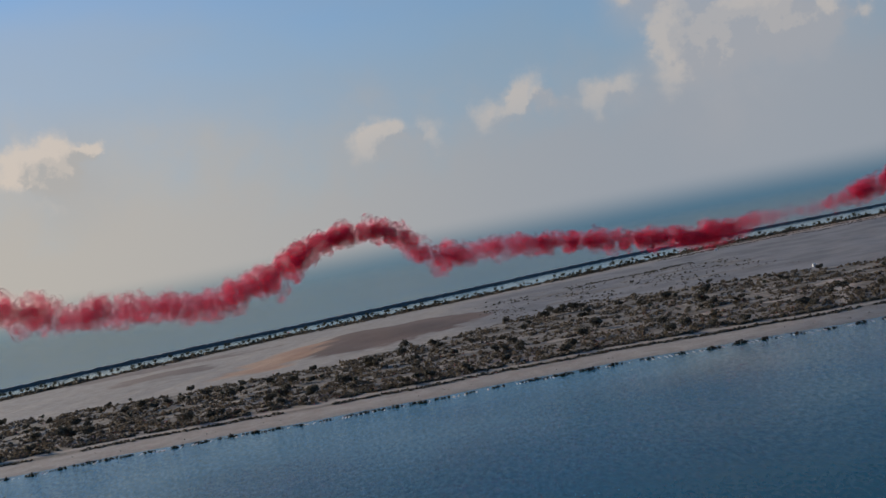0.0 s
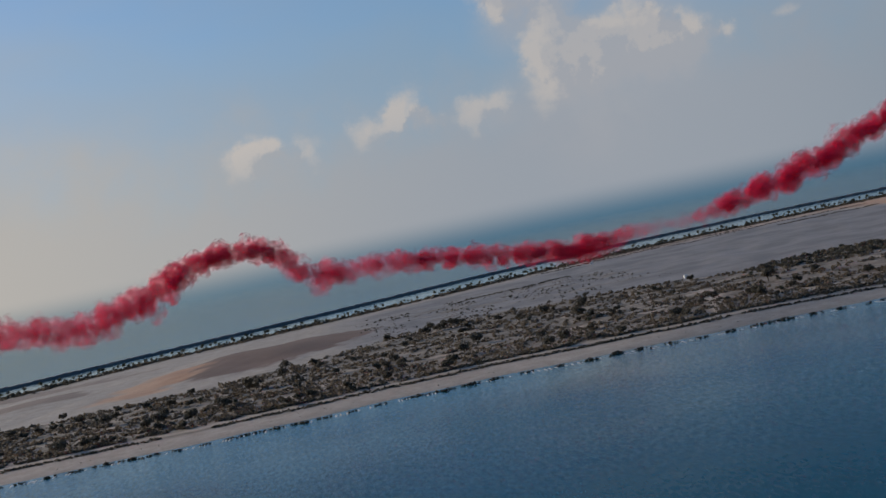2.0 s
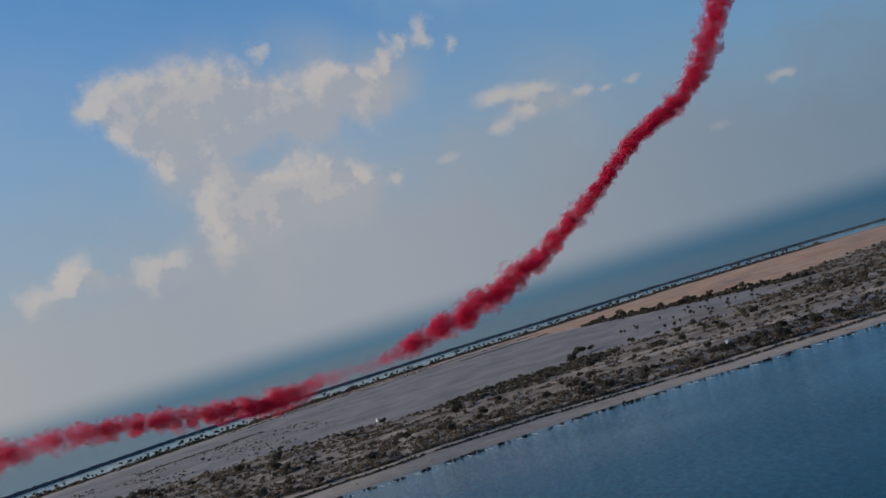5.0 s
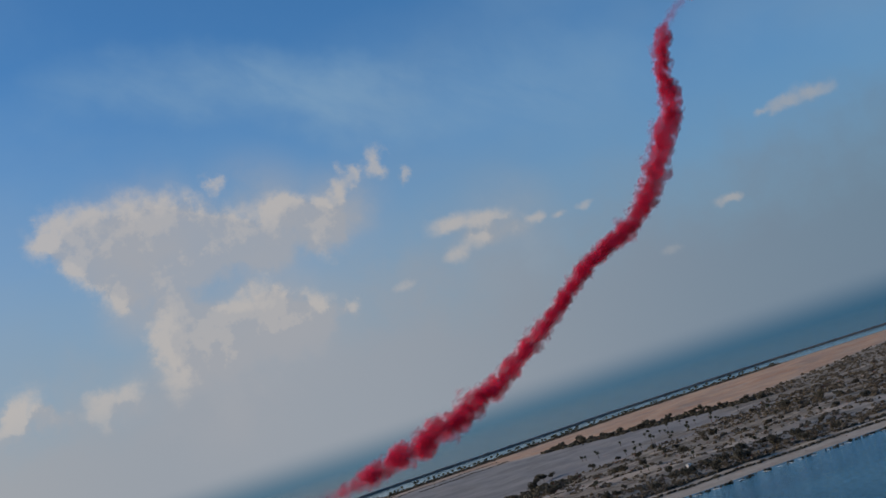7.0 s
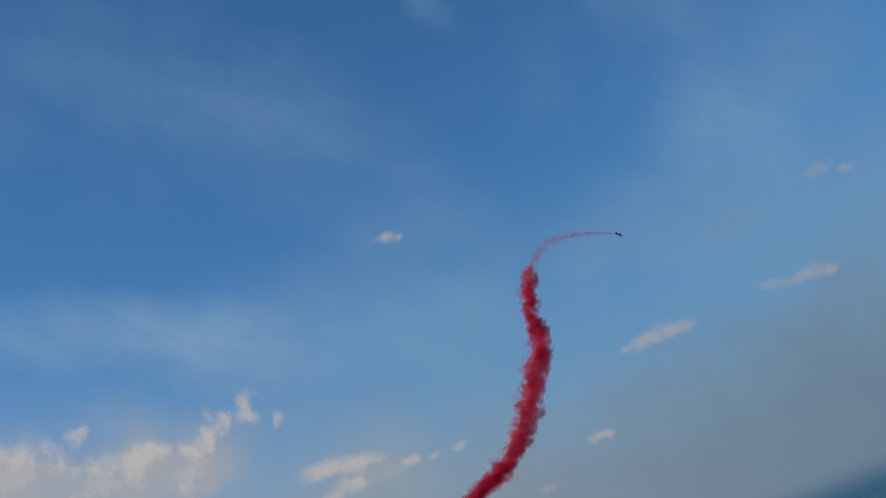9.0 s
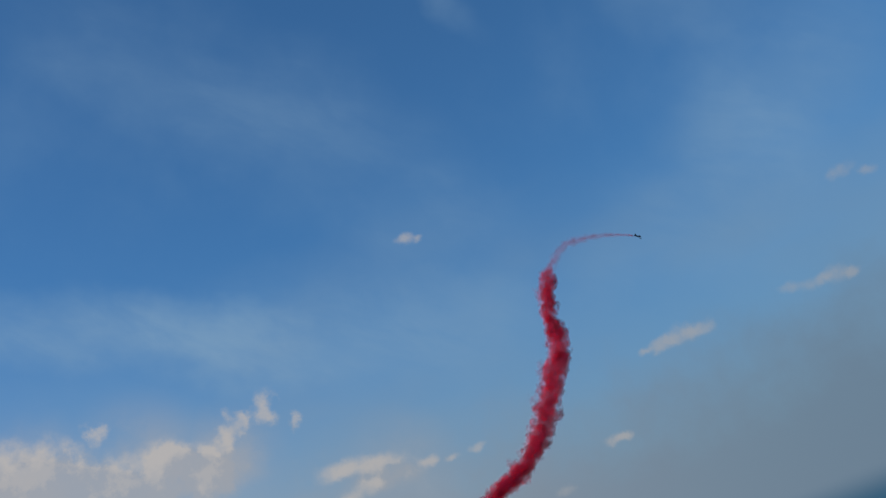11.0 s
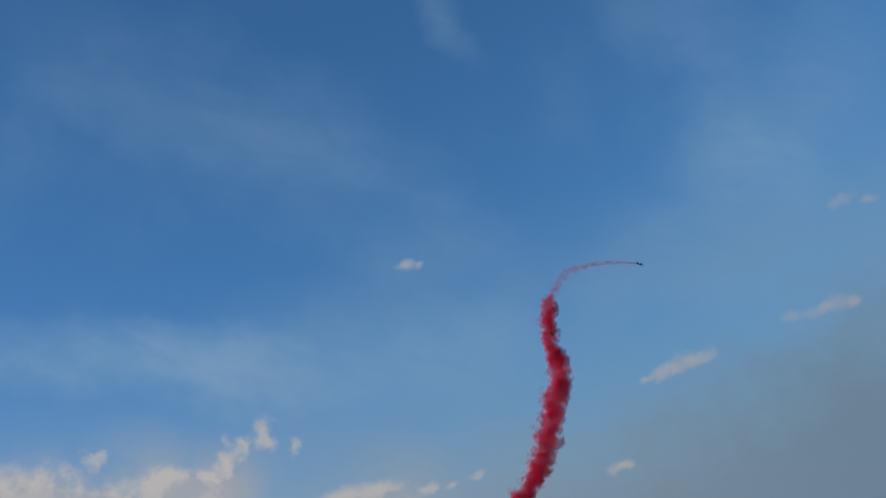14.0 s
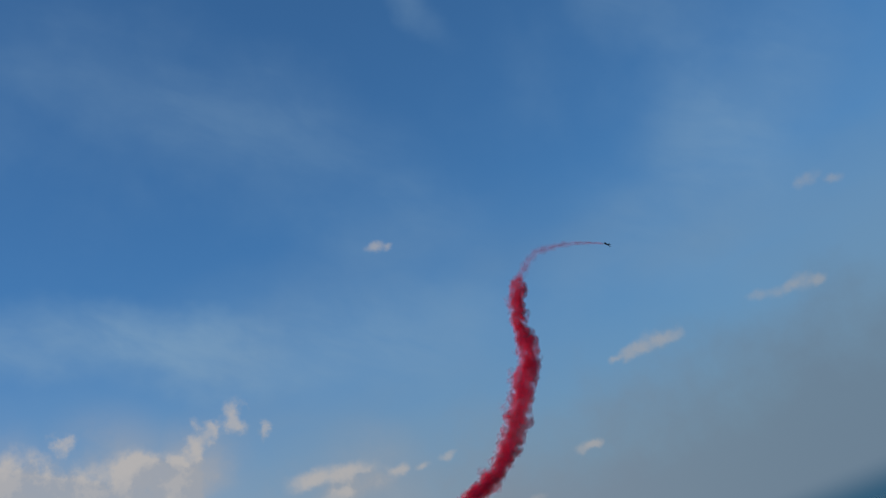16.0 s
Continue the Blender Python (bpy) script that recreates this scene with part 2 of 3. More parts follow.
def vapour_material(name, dense, thin, cover):
    """Droplets that scatter light to both sides; cover: how much of the light one flake stops, scaled by its own thickness."""
    m, add = material(name)
    island = add("ShaderNodeNewGeometry").outputs["Random Per Island"]
    thick = add("ShaderNodeAttribute", attribute_name="thick").outputs["Fac"]
    color = mix_color(add, maths(add, "MULTIPLY", island, 1.0), (*dense, 1), (*thin, 1))
    d = add("ShaderNodeBsdfDiffuse", {0: color})
    t = add("ShaderNodeBsdfTranslucent", {0: color})
    body = add("ShaderNodeMixShader", {0: 0.75, 1: d.outputs[0], 2: t.outputs[0]})
    clear = add("ShaderNodeBsdfTransparent")
    finish(add, add("ShaderNodeMixShader", {0: maths(add, "MULTIPLY", thick, cover), 1: clear.outputs[0], 2: body.outputs[0]}).outputs[0])
    return m


def water_material(name, most, rough, open_end=False):
    """most: the share of light that it mirrors at a glance; rough: the height of its ripples."""
    m, add = material(name)
    at = add("ShaderNodeTexCoord").outputs["Object"]
    near = add("ShaderNodeTexNoise", {"Vector": add("ShaderNodeMapping", {0: at, 2: (0, 0, 0.4), 3: (1, 0.6, 1)}).outputs[0], "Scale": 0.20, "Detail": 6.0, "Roughness": 0.7})
    fleck = add("ShaderNodeTexNoise", {"Vector": add("ShaderNodeMapping", {0: at, 2: (0, 0, -0.3), 3: (0.8, 0.3, 1)}).outputs[0], "Scale": 0.75, "Detail": 4.0, "Roughness": 0.7})
    cats_paw = add("ShaderNodeTexNoise", {"Vector": at, "Scale": 0.012, "Detail": 3.0})
    shoal = add("ShaderNodeTexNoise", {"Vector": at, "Scale": 0.006, "Detail": 3.0})
    relief = add("ShaderNodeBump", {"Height": near.outputs[0], "Strength": ranged(add, cats_paw.outputs[0], 0.3, 0.7, 0.5 * rough, 1.0 * rough), "Distance": 2.6})
    color = mix_color(add, ranged(add, shoal.outputs[0], 0.45, 0.7), (0.002, 0.058, 0.088, 1), (0.004, 0.072, 0.094, 1))
    body = add("ShaderNodeBsdfDiffuse", {0: color, "Normal": relief.outputs[0]})
    gloss = add("ShaderNodeBsdfGlossy", {0: (0.86, 0.97, 1, 1), "Roughness": 0.10, "Normal": relief.outputs[0]})
    share = ranged(add, add("ShaderNodeFresnel", {0: 1.333}).outputs[0], 0.0, 0.58, 0.0, 1.0, False)
    share = maths(add, "MULTIPLY", maths(add, "POWER", share, 1.7), most)
    if open_end:  # choppier beyond the breakwater
        share = maths(add, "MULTIPLY", share, ranged(add, add("ShaderNodeAttribute", attribute_name="chop").outputs["Fac"], 0.0, 1.0, 1.0, 0.58))
    share = maths(add, "MULTIPLY", share, ranged(add, fleck.outputs[0], 0.3, 0.7, 1.0 - 0.8 * rough, 1.0 + 0.8 * rough))
    water = add("ShaderNodeMixShader", {0: share, 1: body.outputs[0], 2: gloss.outputs[0]}).outputs[0]
    if open_end:  # the sheet ends softly in the distance, fading to clear in place of haze
        haze_fade = add("ShaderNodeAttribute", attribute_name="haze_fade").outputs["Fac"]
        water = add("ShaderNodeMixShader", {0: haze_fade, 1: water, 2: add("ShaderNodeBsdfTransparent").outputs[0]}).outputs[0]
    finish(add, water)
    return m


def ground_material():
    """Sand, grey levelled ground, scrub litter, reddish dunes: each by its own mask on the mesh."""
    m, add = material("island_ground")
    at = add("ShaderNodeTexCoord").outputs["Object"]
    broad = add("ShaderNodeTexNoise", {"Vector": at, "Scale": 0.02, "Detail": 5.0, "Roughness": 0.62}).outputs[0]
    middle = add("ShaderNodeTexNoise", {"Vector": at, "Scale": 0.09, "Detail": 4.0, "Roughness": 0.65}).outputs[0]
    grain = add("ShaderNodeTexNoise", {"Vector": at, "Scale": 0.7, "Detail": 4.0, "Roughness": 0.7}).outputs[0]

    def mask(name):
        return add("ShaderNodeAttribute", attribute_name=name).outputs["Fac"]
    sand = mix_color(add, ranged(add, middle, 0.3, 0.7), (0.36, 0.29, 0.22, 1), (0.50, 0.42, 0.33, 1))
    grey = mix_color(add, ranged(add, broad, 0.35, 0.65), (0.16, 0.15, 0.145, 1), (0.25, 0.232, 0.22, 1))
    litter = mix_color(add, ranged(add, middle, 0.42, 0.60), (0.095, 0.076, 0.052, 1), (0.215, 0.17, 0.122, 1))
    brown = mix_color(add, ranged(add, broad, 0.3, 0.7), (0.115, 0.062, 0.044, 1), (0.165, 0.094, 0.068, 1))
    dune = mix_color(add, ranged(add, broad, 0.3, 0.7), (0.40, 0.195, 0.105, 1), (0.54, 0.32, 0.185, 1))
    wet = (0.13, 0.11, 0.085, 1)
    color = mix_color(add, mask("grey"), sand, grey)
    color = mix_color(add, mask("brown"), color, brown)
    color = mix_color(add, mask("dune"), color, dune)
    drift = add("ShaderNodeTexNoise", {"Vector": add("ShaderNodeMapping", {0: at, 3: (0.016, 0.05, 1.0)}).outputs[0], "Scale": 1.0, "Detail": 5.0, "Roughness": 0.62}).outputs[0]
    bare = ranged(add, drift, 0.55, 0.66)
    litter = mix_color(add, bare, litter, (0.40, 0.325, 0.25, 1))
    color = mix_color(add, mask("scrub"), color, litter)
    color = mix_color(add, mask("path"), color, (0.46, 0.38, 0.30, 1))
    color = mix_color(add, mask("wet"), color, wet)
    color = mix_color(add, ranged(add, grain, 0.3, 0.75, 0.0, 0.35), color, (0.12, 0.10, 0.075, 1))
    relief = add("ShaderNodeBump", {"Height": maths(add, "ADD", grain, middle), "Strength": 0.5, "Distance": 0.5})
    p = add("ShaderNodeBsdfPrincipled", {"Base Color": color, "Roughness": 0.92, "Normal": relief.outputs[0]})
    finish(add, p.outputs[0])
    return m


WATER = water_material("sea_water", 0.78, 0.26, True)
CALM = water_material("sheltered_water", 0.74, 0.12)
GROUND = ground_material()
ROCK = rough_material("breakwater_rock", (0.035, 0.037, 0.040), (0.085, 0.085, 0.083), 0.25, 0.85, bump=0.6)
BARK = rough_material("bark", (0.07, 0.05, 0.035), (0.17, 0.13, 0.09), 2.0, 0.9, bump=0.5)
LEAF = leaf_material("dry_leaf", (0.050, 0.046, 0.032), (0.110, 0.096, 0.068))
PALM = leaf_material("palm_frond", (0.036, 0.042, 0.024), (0.085, 0.086, 0.050))
SCRUB = leaf_material("scrub_leaf", (0.070, 0.055, 0.038), (0.165, 0.130, 0.090))
# pale colour for the reflection streaks modelled at the waterline
REFLECTION_STREAK = rough_material("foam", (0.42, 0.41, 0.38), (0.62, 0.61, 0.57), 0.8, 0.8)
WEED = leaf_material("shore_weed", (0.018, 0.018, 0.012), (0.05, 0.045, 0.03))
WHITE = rough_material("white_paint", (0.62, 0.61, 0.58), (0.8, 0.79, 0.76), 0.8, 0.6, bump=0.1)
ROOF = rough_material("roof_sheet", (0.45, 0.44, 0.42), (0.6, 0.59, 0.56), 0.8, 0.5, bump=0.1)
PLANE_PAINT = rough_material("dark_aircraft_paint", (0.012, 0.013, 0.016), (0.028, 0.028, 0.032), 0.9, 0.35, bump=0.03)
PLANE_GOLD = rough_material("pale_aircraft_paint", (0.22, 0.2, 0.15), (0.32, 0.29, 0.22), 0.9, 0.35, bump=0.03)
GLASS = rough_material("dark_canopy", (0.01, 0.012, 0.015), (0.02, 0.024, 0.03), 0.5, 0.05, bump=0.0)
SMOKE = vapour_material("red_smoke", (0.64, 0.020, 0.092), (0.78, 0.052, 0.132), 0.54)


# ---- mesh helpers ----
def mesh_of(name, verts, faces, mats, attributes=None, smooth=False):
    """A mesh from arrays: verts (n, 3), faces (m, 3 or 4)."""
    verts, faces = np.asarray(verts, np.float32), np.asarray(faces, np.int32)
    me = bpy.data.meshes.new(name)
    k = faces.shape[1]
    me.vertices.add(len(verts))
    me.vertices.foreach_set("co", verts.ravel())
    me.loops.add(faces.size)
    me.loops.foreach_set("vertex_index", faces.ravel())
    me.polygons.add(len(faces))
    me.polygons.foreach_set("loop_start", np.arange(0, faces.size, k, dtype=np.int32))
    if smooth:
        me.polygons.foreach_set("use_smooth", np.ones(len(faces), bool))
    for key, values in (attributes or {}).items():
        me.attributes.new(key, "FLOAT", "POINT").data.foreach_set("value", np.asarray(values, np.float32))
    me.update(calc_edges=True)
    me.validate()
    me.materials.append(mats)
    return me


def part(name, bm, mat, parent, label="", smooth=False):
    me = bpy.data.meshes.new(name)
    bm.to_mesh(me)
    bm.free()
    me.materials.append(mat)
    if smooth:
        me.polygons.foreach_set("use_smooth", np.ones(len(me.polygons), bool))
    ob = new(name, me)
    ob.parent = parent
    return tagged(ob, label)


def part_of(name, me, parent, label=""):
    ob = new(name, me)
    ob.parent = parent
    return tagged(ob, label)


def flakes(rng, centres, normals, sizes, spread=0.6):
    """Quads about the centres, roughly square to the normals. Returns verts and faces."""
    n = len(centres)
    normals = normals + rng.normal(0, spread, (n, 3))
    normals /= np.linalg.norm(normals, axis=1, keepdims=True) + 1e-9
    u = np.cross(normals, rng.normal(0, 1, (n, 3)))
    u /= np.linalg.norm(u, axis=1, keepdims=True) + 1e-9
    v = np.cross(normals, u)
    s = np.asarray(sizes)[:, None] * 0.5
    stretch = rng.uniform(0.7, 1.3, (n, 1))
    u, v = u * s * stretch, v * s / stretch
    verts = np.stack([centres - u - v * 0.6, centres + u * 0.7 - v, centres + u + v * 0.7, centres - u * 0.6 + v], 1).reshape(-1, 3)
    return verts, np.arange(4 * n).reshape(-1, 4)


def soft_puffs(rng, centres, normals, radii, thick, spread=0.5):
    """Cupped discs of vapour, dense in the middle and thinning to nothing at the rim. Returns verts, faces and thickness."""
    n = len(centres)
    normals = normals + rng.normal(0, spread, (n, 3))
    normals /= np.linalg.norm(normals, axis=1, keepdims=True) + 1e-9
    u = np.cross(normals, rng.normal(0, 1, (n, 3)))
    u /= np.linalg.norm(u, axis=1, keepdims=True) + 1e-9
    v = np.cross(normals, u)
    r = np.asarray(radii)[:, None]
    verts = [centres + normals * r * 0.2]
    for k in range(7):
        t = 2 * math.pi * k / 7
        reach = r * rng.uniform(0.75, 1.25, (n, 1))
        verts.append(centres + (u * math.cos(t) + v * math.sin(t)) * reach - normals * r * rng.uniform(0.0, 0.5, (n, 1)))
    verts = np.stack(verts, 1).reshape(-1, 3)
    o = np.arange(n)[:, None] * 8
    faces = np.stack([np.concatenate([o, o + 1 + k, o + 1 + (k + 1) % 7], 1) for k in range(7)], 1).reshape(-1, 3)
    density = np.zeros((n, 8))
    density[:, 0] = thick
    return verts, faces, density.ravel()


def toward(azimuth, elevation, distance):
    """A place seen from the camera's stand at that bearing (from +y, clockwise), elevation and distance."""
    a, e = np.radians(azimuth), np.radians(elevation)
    return np.stack([np.sin(a) * np.cos(e) * distance, np.cos(a) * np.cos(e) * distance, EYE_HEIGHT + np.sin(e) * distance], -1)


def smooth_step(v, low, high):
    s = np.clip((v - low) / (high - low), 0, 1)
    return s * s * (3 - 2 * s)


def waves2(x, y, scale, seed, octaves=4):
    """Smooth uneven field of about -1 to 1, by sums of turned waves."""
    rng = np.random.default_rng(seed)
    total, amp = 0, 1.0
    for o in range(octaves):
        for _ in range(4):
            t, ph = rng.uniform(0, 2 * np.pi, 2)
            k = 2 * np.pi / scale * 2 ** o * rng.uniform(0.7, 1.3)
            total = total + amp * 0.35 * np.sin(k * (x * np.cos(t) + y * np.sin(t)) + ph)
        amp *= 0.55
    return total


# ---- the island's plan: y of each line at a place x along the shore ----
def shore(x):
    b = np.clip(x - 40.0, 0, 480)
    return 583 - 0.00040 * b * b - 0.40 * np.maximum(x - 520, 0) + 2.5 * np.sin(x / 37.0) + 1.2 * np.sin(x / 11.0)


def scrub_edge(x):
    return np.interp(x, [-900, -360, -230, -150, -60, 10, 60, 120, 230, 320, 420, 520, 600, 700, 2400], [850, 852, 825, 832, 846, 885, 930, 955, 915, 850, 868, 850, 830, 840, 900])


def beach(x):
    """Width of the bare beach."""
    return np.interp(x, [-600, 150, 240, 360, 700, 1200], [40, 40, 43, 30, 27, 27])


def thicket_x(y):
    """The line of tall growth between the grey flat and the dunes."""
    return 797 - 95 * (y - 955) / 290


def dune_foot(x):
    return 985 + 0.30 * (x - 771)


def far_shore(x):
    return np.interp(x, [-1200, -450, -190, 0, 180, 380, 600, 1000, 1300, 1900], [760, 1145, 1290, 1345, 1412, 1490, 1515, 1525, 1440, 1150])


def breakwater_line(x):
    return np.interp(x, [-1300, -510, -380, -200, 0, 210, 430, 700, 1100, 1400, 1700, 2300], [880, 1245, 1330, 1415, 1500, 1620, 1690, 1725, 1700, 1620, 1450, 1050])


# ---- water and ground ----
def sea():
    reach = [0.0, 400.0, 1000.0, 1500.0] + list(np.linspace(1900, 4850, 16))
    spokes = np.arange(121) * 2 * np.pi / 120
    D, A = np.meshgrid(reach, spokes, indexing="ij")
    i = np.arange(len(reach) - 1)[:, None] * 121 + np.arange(120)[None, :]
    faces = np.stack([i, i + 121, i + 122, i + 1], -1).reshape(-1, 4)
    me = mesh_of("water", np.stack([D * np.cos(A), D * np.sin(A), D * 0], -1).reshape(-1, 3), faces, WATER, {"haze_fade": smooth_step(D, 1900, 4700).ravel(), "chop": smooth_step(D, 900, 1500).ravel()})
    return tagged(new("water", me), "calm blue-green sea with small ripples", "water", kind="structure")


def island_height(x, y):
    s, d = shore(x), far_shore(x) - y
    inland = np.minimum(y - s, d)
    z = -1.2 + 1.9 * smooth_step(inland, -8, 14) + 1.0 * smooth_step(inland, 10, 70)
    z = z + smooth_step(inland, 40, 100) * (0.45 * waves2(x, y, 90, 3) + 0.12 * waves2(x, y, 14, 4, 2))
    z = z + 6.0 * np.exp(-((x + 75) / 90) ** 2 - ((y - 1020) / 75) ** 2)
    z = z + 3.0 * np.exp(-((x + 260) / 60) ** 2 - ((y - 1020) / 50) ** 2)
    z = z + smooth_step(x - thicket_x(y), 10, 160) * smooth_step(y - dune_foot(x), -10, 160) * smooth_step(d, 60, 230) * (2.8 + 2.2 * waves2(x, y, 240, 6, 3))
    return z


def ground():
    cols, rows = 640, 210
    xs = np.linspace(-1150, 1850, cols)
    v = np.linspace(0, 1, rows)
    X = np.repeat(xs[:, None], rows, 1)
    lo, hi = shore(xs) - 14, far_shore(xs) + 14
    Y = lo[:, None] + (hi - lo)[:, None] * v[None, :] ** 1.15
    Z = island_height(X, Y)
    inland = Y - shore(X)
    n1, n2 = waves2(X, Y, 120, 11), waves2(X, Y, 45, 12)
    e = scrub_edge(X)
    b = beach(X)
    scrub = smooth_step(inland, b - 2, b + 3) * (1 - smooth_step(Y, e - 12 + 14 * n2, e + 14 + 14 * n2)) * np.clip(0.85 + 0.25 * n2, 0, 1)
    scrub = np.maximum(scrub, 0.75 * smooth_step(n2 + n1 * 0.6, 0.45, 0.8) * smooth_step(X, 30, 120) * (1 - smooth_step(X, 260, 330)) * smooth_step(Y, 960, 1010) * (1 - smooth_step(Y, 1180, 1260)))
    scrub = np.maximum(scrub, 0.8 * smooth_step(far_shore(X) - Y, 8, 20) * (1 - smooth_step(far_shore(X) - Y, 45 + 15 * n2, 75 + 15 * n2)))
    scrub = np.maximum(scrub, 0.95 * smooth_step(X, 700, 780) * (1 - smooth_step(Y - dune_foot(X), -10 + 15 * n2, 12 + 15 * n2)) * smooth_step(inland, b, b + 10))
    scrub = np.maximum(scrub, 0.7 * smooth_step(X, 540, 620) * smooth_step(n1, -0.3, 0.3) * (1 - smooth_step(Y, 900, 960)) * smooth_step(inland, b, b + 10))
    grey = smooth_step(X, -60, 60) * (1 - smooth_step(X + 0.35 * (Y - 1200), 690, 760)) * smooth_step(Y, e - 6, e + 10) * smooth_step(far_shore(X) - Y, 40, 120)
    grey = np.maximum(grey, 0.35)
    brown = smooth_step(1.1 - ((X + 58 - 0.35 * (Y - 1000)) / 85) ** 2 - ((Y - 1005) / 100) ** 2 + 0.2 * n2, 0, 0.3)
    brown = np.maximum(brown, 0.7 * smooth_step(1 - ((X + 270) / 55) ** 2 - ((Y - 1010) / 40) ** 2 + 0.4 * n2, 0, 0.5))
    brown = np.maximum(brown, 0.6 * smooth_step(1 - ((X + 330) / 160) ** 2 - ((Y - 1130) / 35) ** 2 + 0.3 * n2, 0, 0.5))
    dune = smooth_step(X - thicket_x(Y), 4, 30) * smooth_step(Y - dune_foot(X), -5, 25) * (0.78 + 0.22 * n2)
    dune = np.maximum(dune, 0.9 * smooth_step(1.0 - ((X + 155 - 0.3 * (Y - 950)) / 42) ** 2 - ((Y - 950) / 85) ** 2 + 0.3 * n2, 0, 0.7))
    dune = np.maximum(dune, 0.45 * smooth_step(X, 300, 420) * (1 - smooth_step(far_shore(X) - Y, 60, 140)))
    path = np.exp(-((X - np.interp(Y, [630, 700, 760, 810], [218, 240, 262, 250])) / 5.0) ** 2) * smooth_step(inland, b, b + 10) * (1 - smooth_step(Y, 790, 815))
    path = np.maximum(path, 0.85 * np.exp(-((inland - b - 13 - 2 * np.sin(X / 60)) / 4.0) ** 2))
    path = np.maximum(path, 0.8 * smooth_step(1 - ((X - 612) / 26) ** 2 - ((Y - 632) / 40) ** 2 + 0.4 * n2, 0, 0.5))
    path = np.maximum(path, 0.75 * smooth_step(X, 380, 430) * (1 - smooth_step(X, 540, 600)) * np.exp(-((Y - 745 + 0.9 * (X - 440) + 20 * n1) / 34) ** 2))
    wet = 1 - smooth_step(np.minimum(inland, far_shore(X) - Y), 1, 6)
    i = np.arange(cols - 1)[:, None] * rows + np.arange(rows - 1)[None, :]
    faces = np.stack([i, i + rows, i + rows + 1, i + 1], -1).reshape(-1, 4)
    me = mesh_of("ground", np.stack([X, Y, Z], -1).reshape(-1, 3), faces, GROUND, {k: np.clip(m, 0, 1).ravel() for k, m in
                 dict(scrub=scrub, grey=grey, brown=brown, dune=dune, path=path, wet=wet).items()}, smooth=True)
    return tagged(new("ground", me), "low sandy island with scrub, grey flats and reddish dunes", "ground", kind="structure")


def breakwater():
    """A long mound of dumped rock with an uneven crest."""
    rng = np.random.default_rng(5)
    xs = np.arange(-1250, 2250, 4.0)
    y0 = breakwater_line(xs)
    ring = [(-8, -1.0), (-4.6, 1.3), (-1.8, 2.9), (1.8, 3.1), (4.6, 1.4), (8, -1.0)]
    verts = np.array([[[x + rng.normal(0, 0.6), y + dy + rng.normal(0, 0.6), z + rng.normal(0, 0.35)] for dy, z in ring] for x, y in zip(xs, y0)])
    k = len(ring)
    i = np.arange(len(xs) - 1)[:, None] * k + np.arange(k - 1)[None, :]
    faces = np.stack([i, i + k, i + k + 1, i + 1], -1).reshape(-1, 4)
    return tagged(new("breakwater", mesh_of("breakwater", verts.reshape(-1, 3), faces, ROCK)), "long dark rock breakwater standing in the sea", "breakwater", kind="structure")


def channel():
    """The sheltered water between the island and the breakwater, a hand above the sheet of the sea."""
    xs = np.arange(-1250, 1900, 10.0)
    near, far = np.maximum(far_shore(xs) - 12, 0), breakwater_line(xs) - 4
    verts = np.stack([np.stack([xs, near, xs * 0 + 0.05], 1), np.stack([xs, far, xs * 0 + 0.05], 1)], 1).reshape(-1, 3)
    i = np.arange(len(xs) - 1)[:, None] * 2
    faces = np.concatenate([i, i + 2, i + 3, i + 1], 1)
    return tagged(new("channel_water", mesh_of("channel_water", verts, faces, CALM)), "pale still water between island and breakwater", "water", kind="structure")


sea()
channel()
ground()
breakwater()


def on_ground(x, y):
    return float(island_height(np.array([float(x)]), np.array([float(y)]))[0])


# ---- plants ----
def limb(bm, a, b, r0, r1, sides=6):
    a, b = Vector(a), Vector(b)
    q = (b - a).to_track_quat("Z", "Y")
    rings = []
    for p, r in ((a, r0), (b, r1)):
        rings.append([bm.verts.new(p + q @ Vector((r * math.cos(2 * math.pi * i / sides), r * math.sin(2 * math.pi * i / sides), 0))) for i in range(sides)])
    for i in range(sides):
        bm.faces.new((rings[0][i], rings[0][(i + 1) % sides], rings[1][(i + 1) % sides], rings[1][i]))
    bm.faces.new(rings[1])


def shade_tree(seed, tall, wide):
    """A drought-worn broad tree: forked trunk, crown of leaf clumps with gaps."""
    rng = np.random.default_rng(seed)
    thing = tagged(new("tree"), "dark dry-leaved tree standing in sandy scrub", "tree", "trees on the island")
    bm = bmesh.new()
    fork = Vector((rng.normal(0, 0.15), rng.normal(0, 0.15), tall * 0.35))
    limb(bm, (0, 0, -0.3), fork, 0.26, 0.18)
    centres = []
    for i in range(7):
        t = i * 2.4 + rng.uniform(-0.4, 0.4)
        r = wide * rng.uniform(0.15, 0.36)
        tip = Vector((r * math.cos(t), r * math.sin(t), tall * rng.uniform(0.55, 0.86)))
        limb(bm, fork, tip, 0.13, 0.04, 5)
        centres.append((tip, wide * rng.uniform(0.16, 0.27)))
    part("trunk", bm, BARK, thing)
    pts, nrm = [], []
    for c, r in centres:
        n = 55
        d = rng.normal(0, 1, (n, 3))
        d /= np.linalg.norm(d, axis=1, keepdims=True)
        d[:, 2] *= 0.8
        pts.append(np.array(c) + d * r * rng.uniform(0.55, 1.1, (n, 1)))
        nrm.append(d)
    pts, nrm = np.concatenate(pts), np.concatenate(nrm)
    pts[:, 2] = np.maximum(pts[:, 2], tall * 0.18)
    v, f = flakes(rng, pts, nrm, rng.uniform(0.5, 1.0, len(pts)))
    part_of("crown", mesh_of("crown", v, f, LEAF), thing)
    return thing


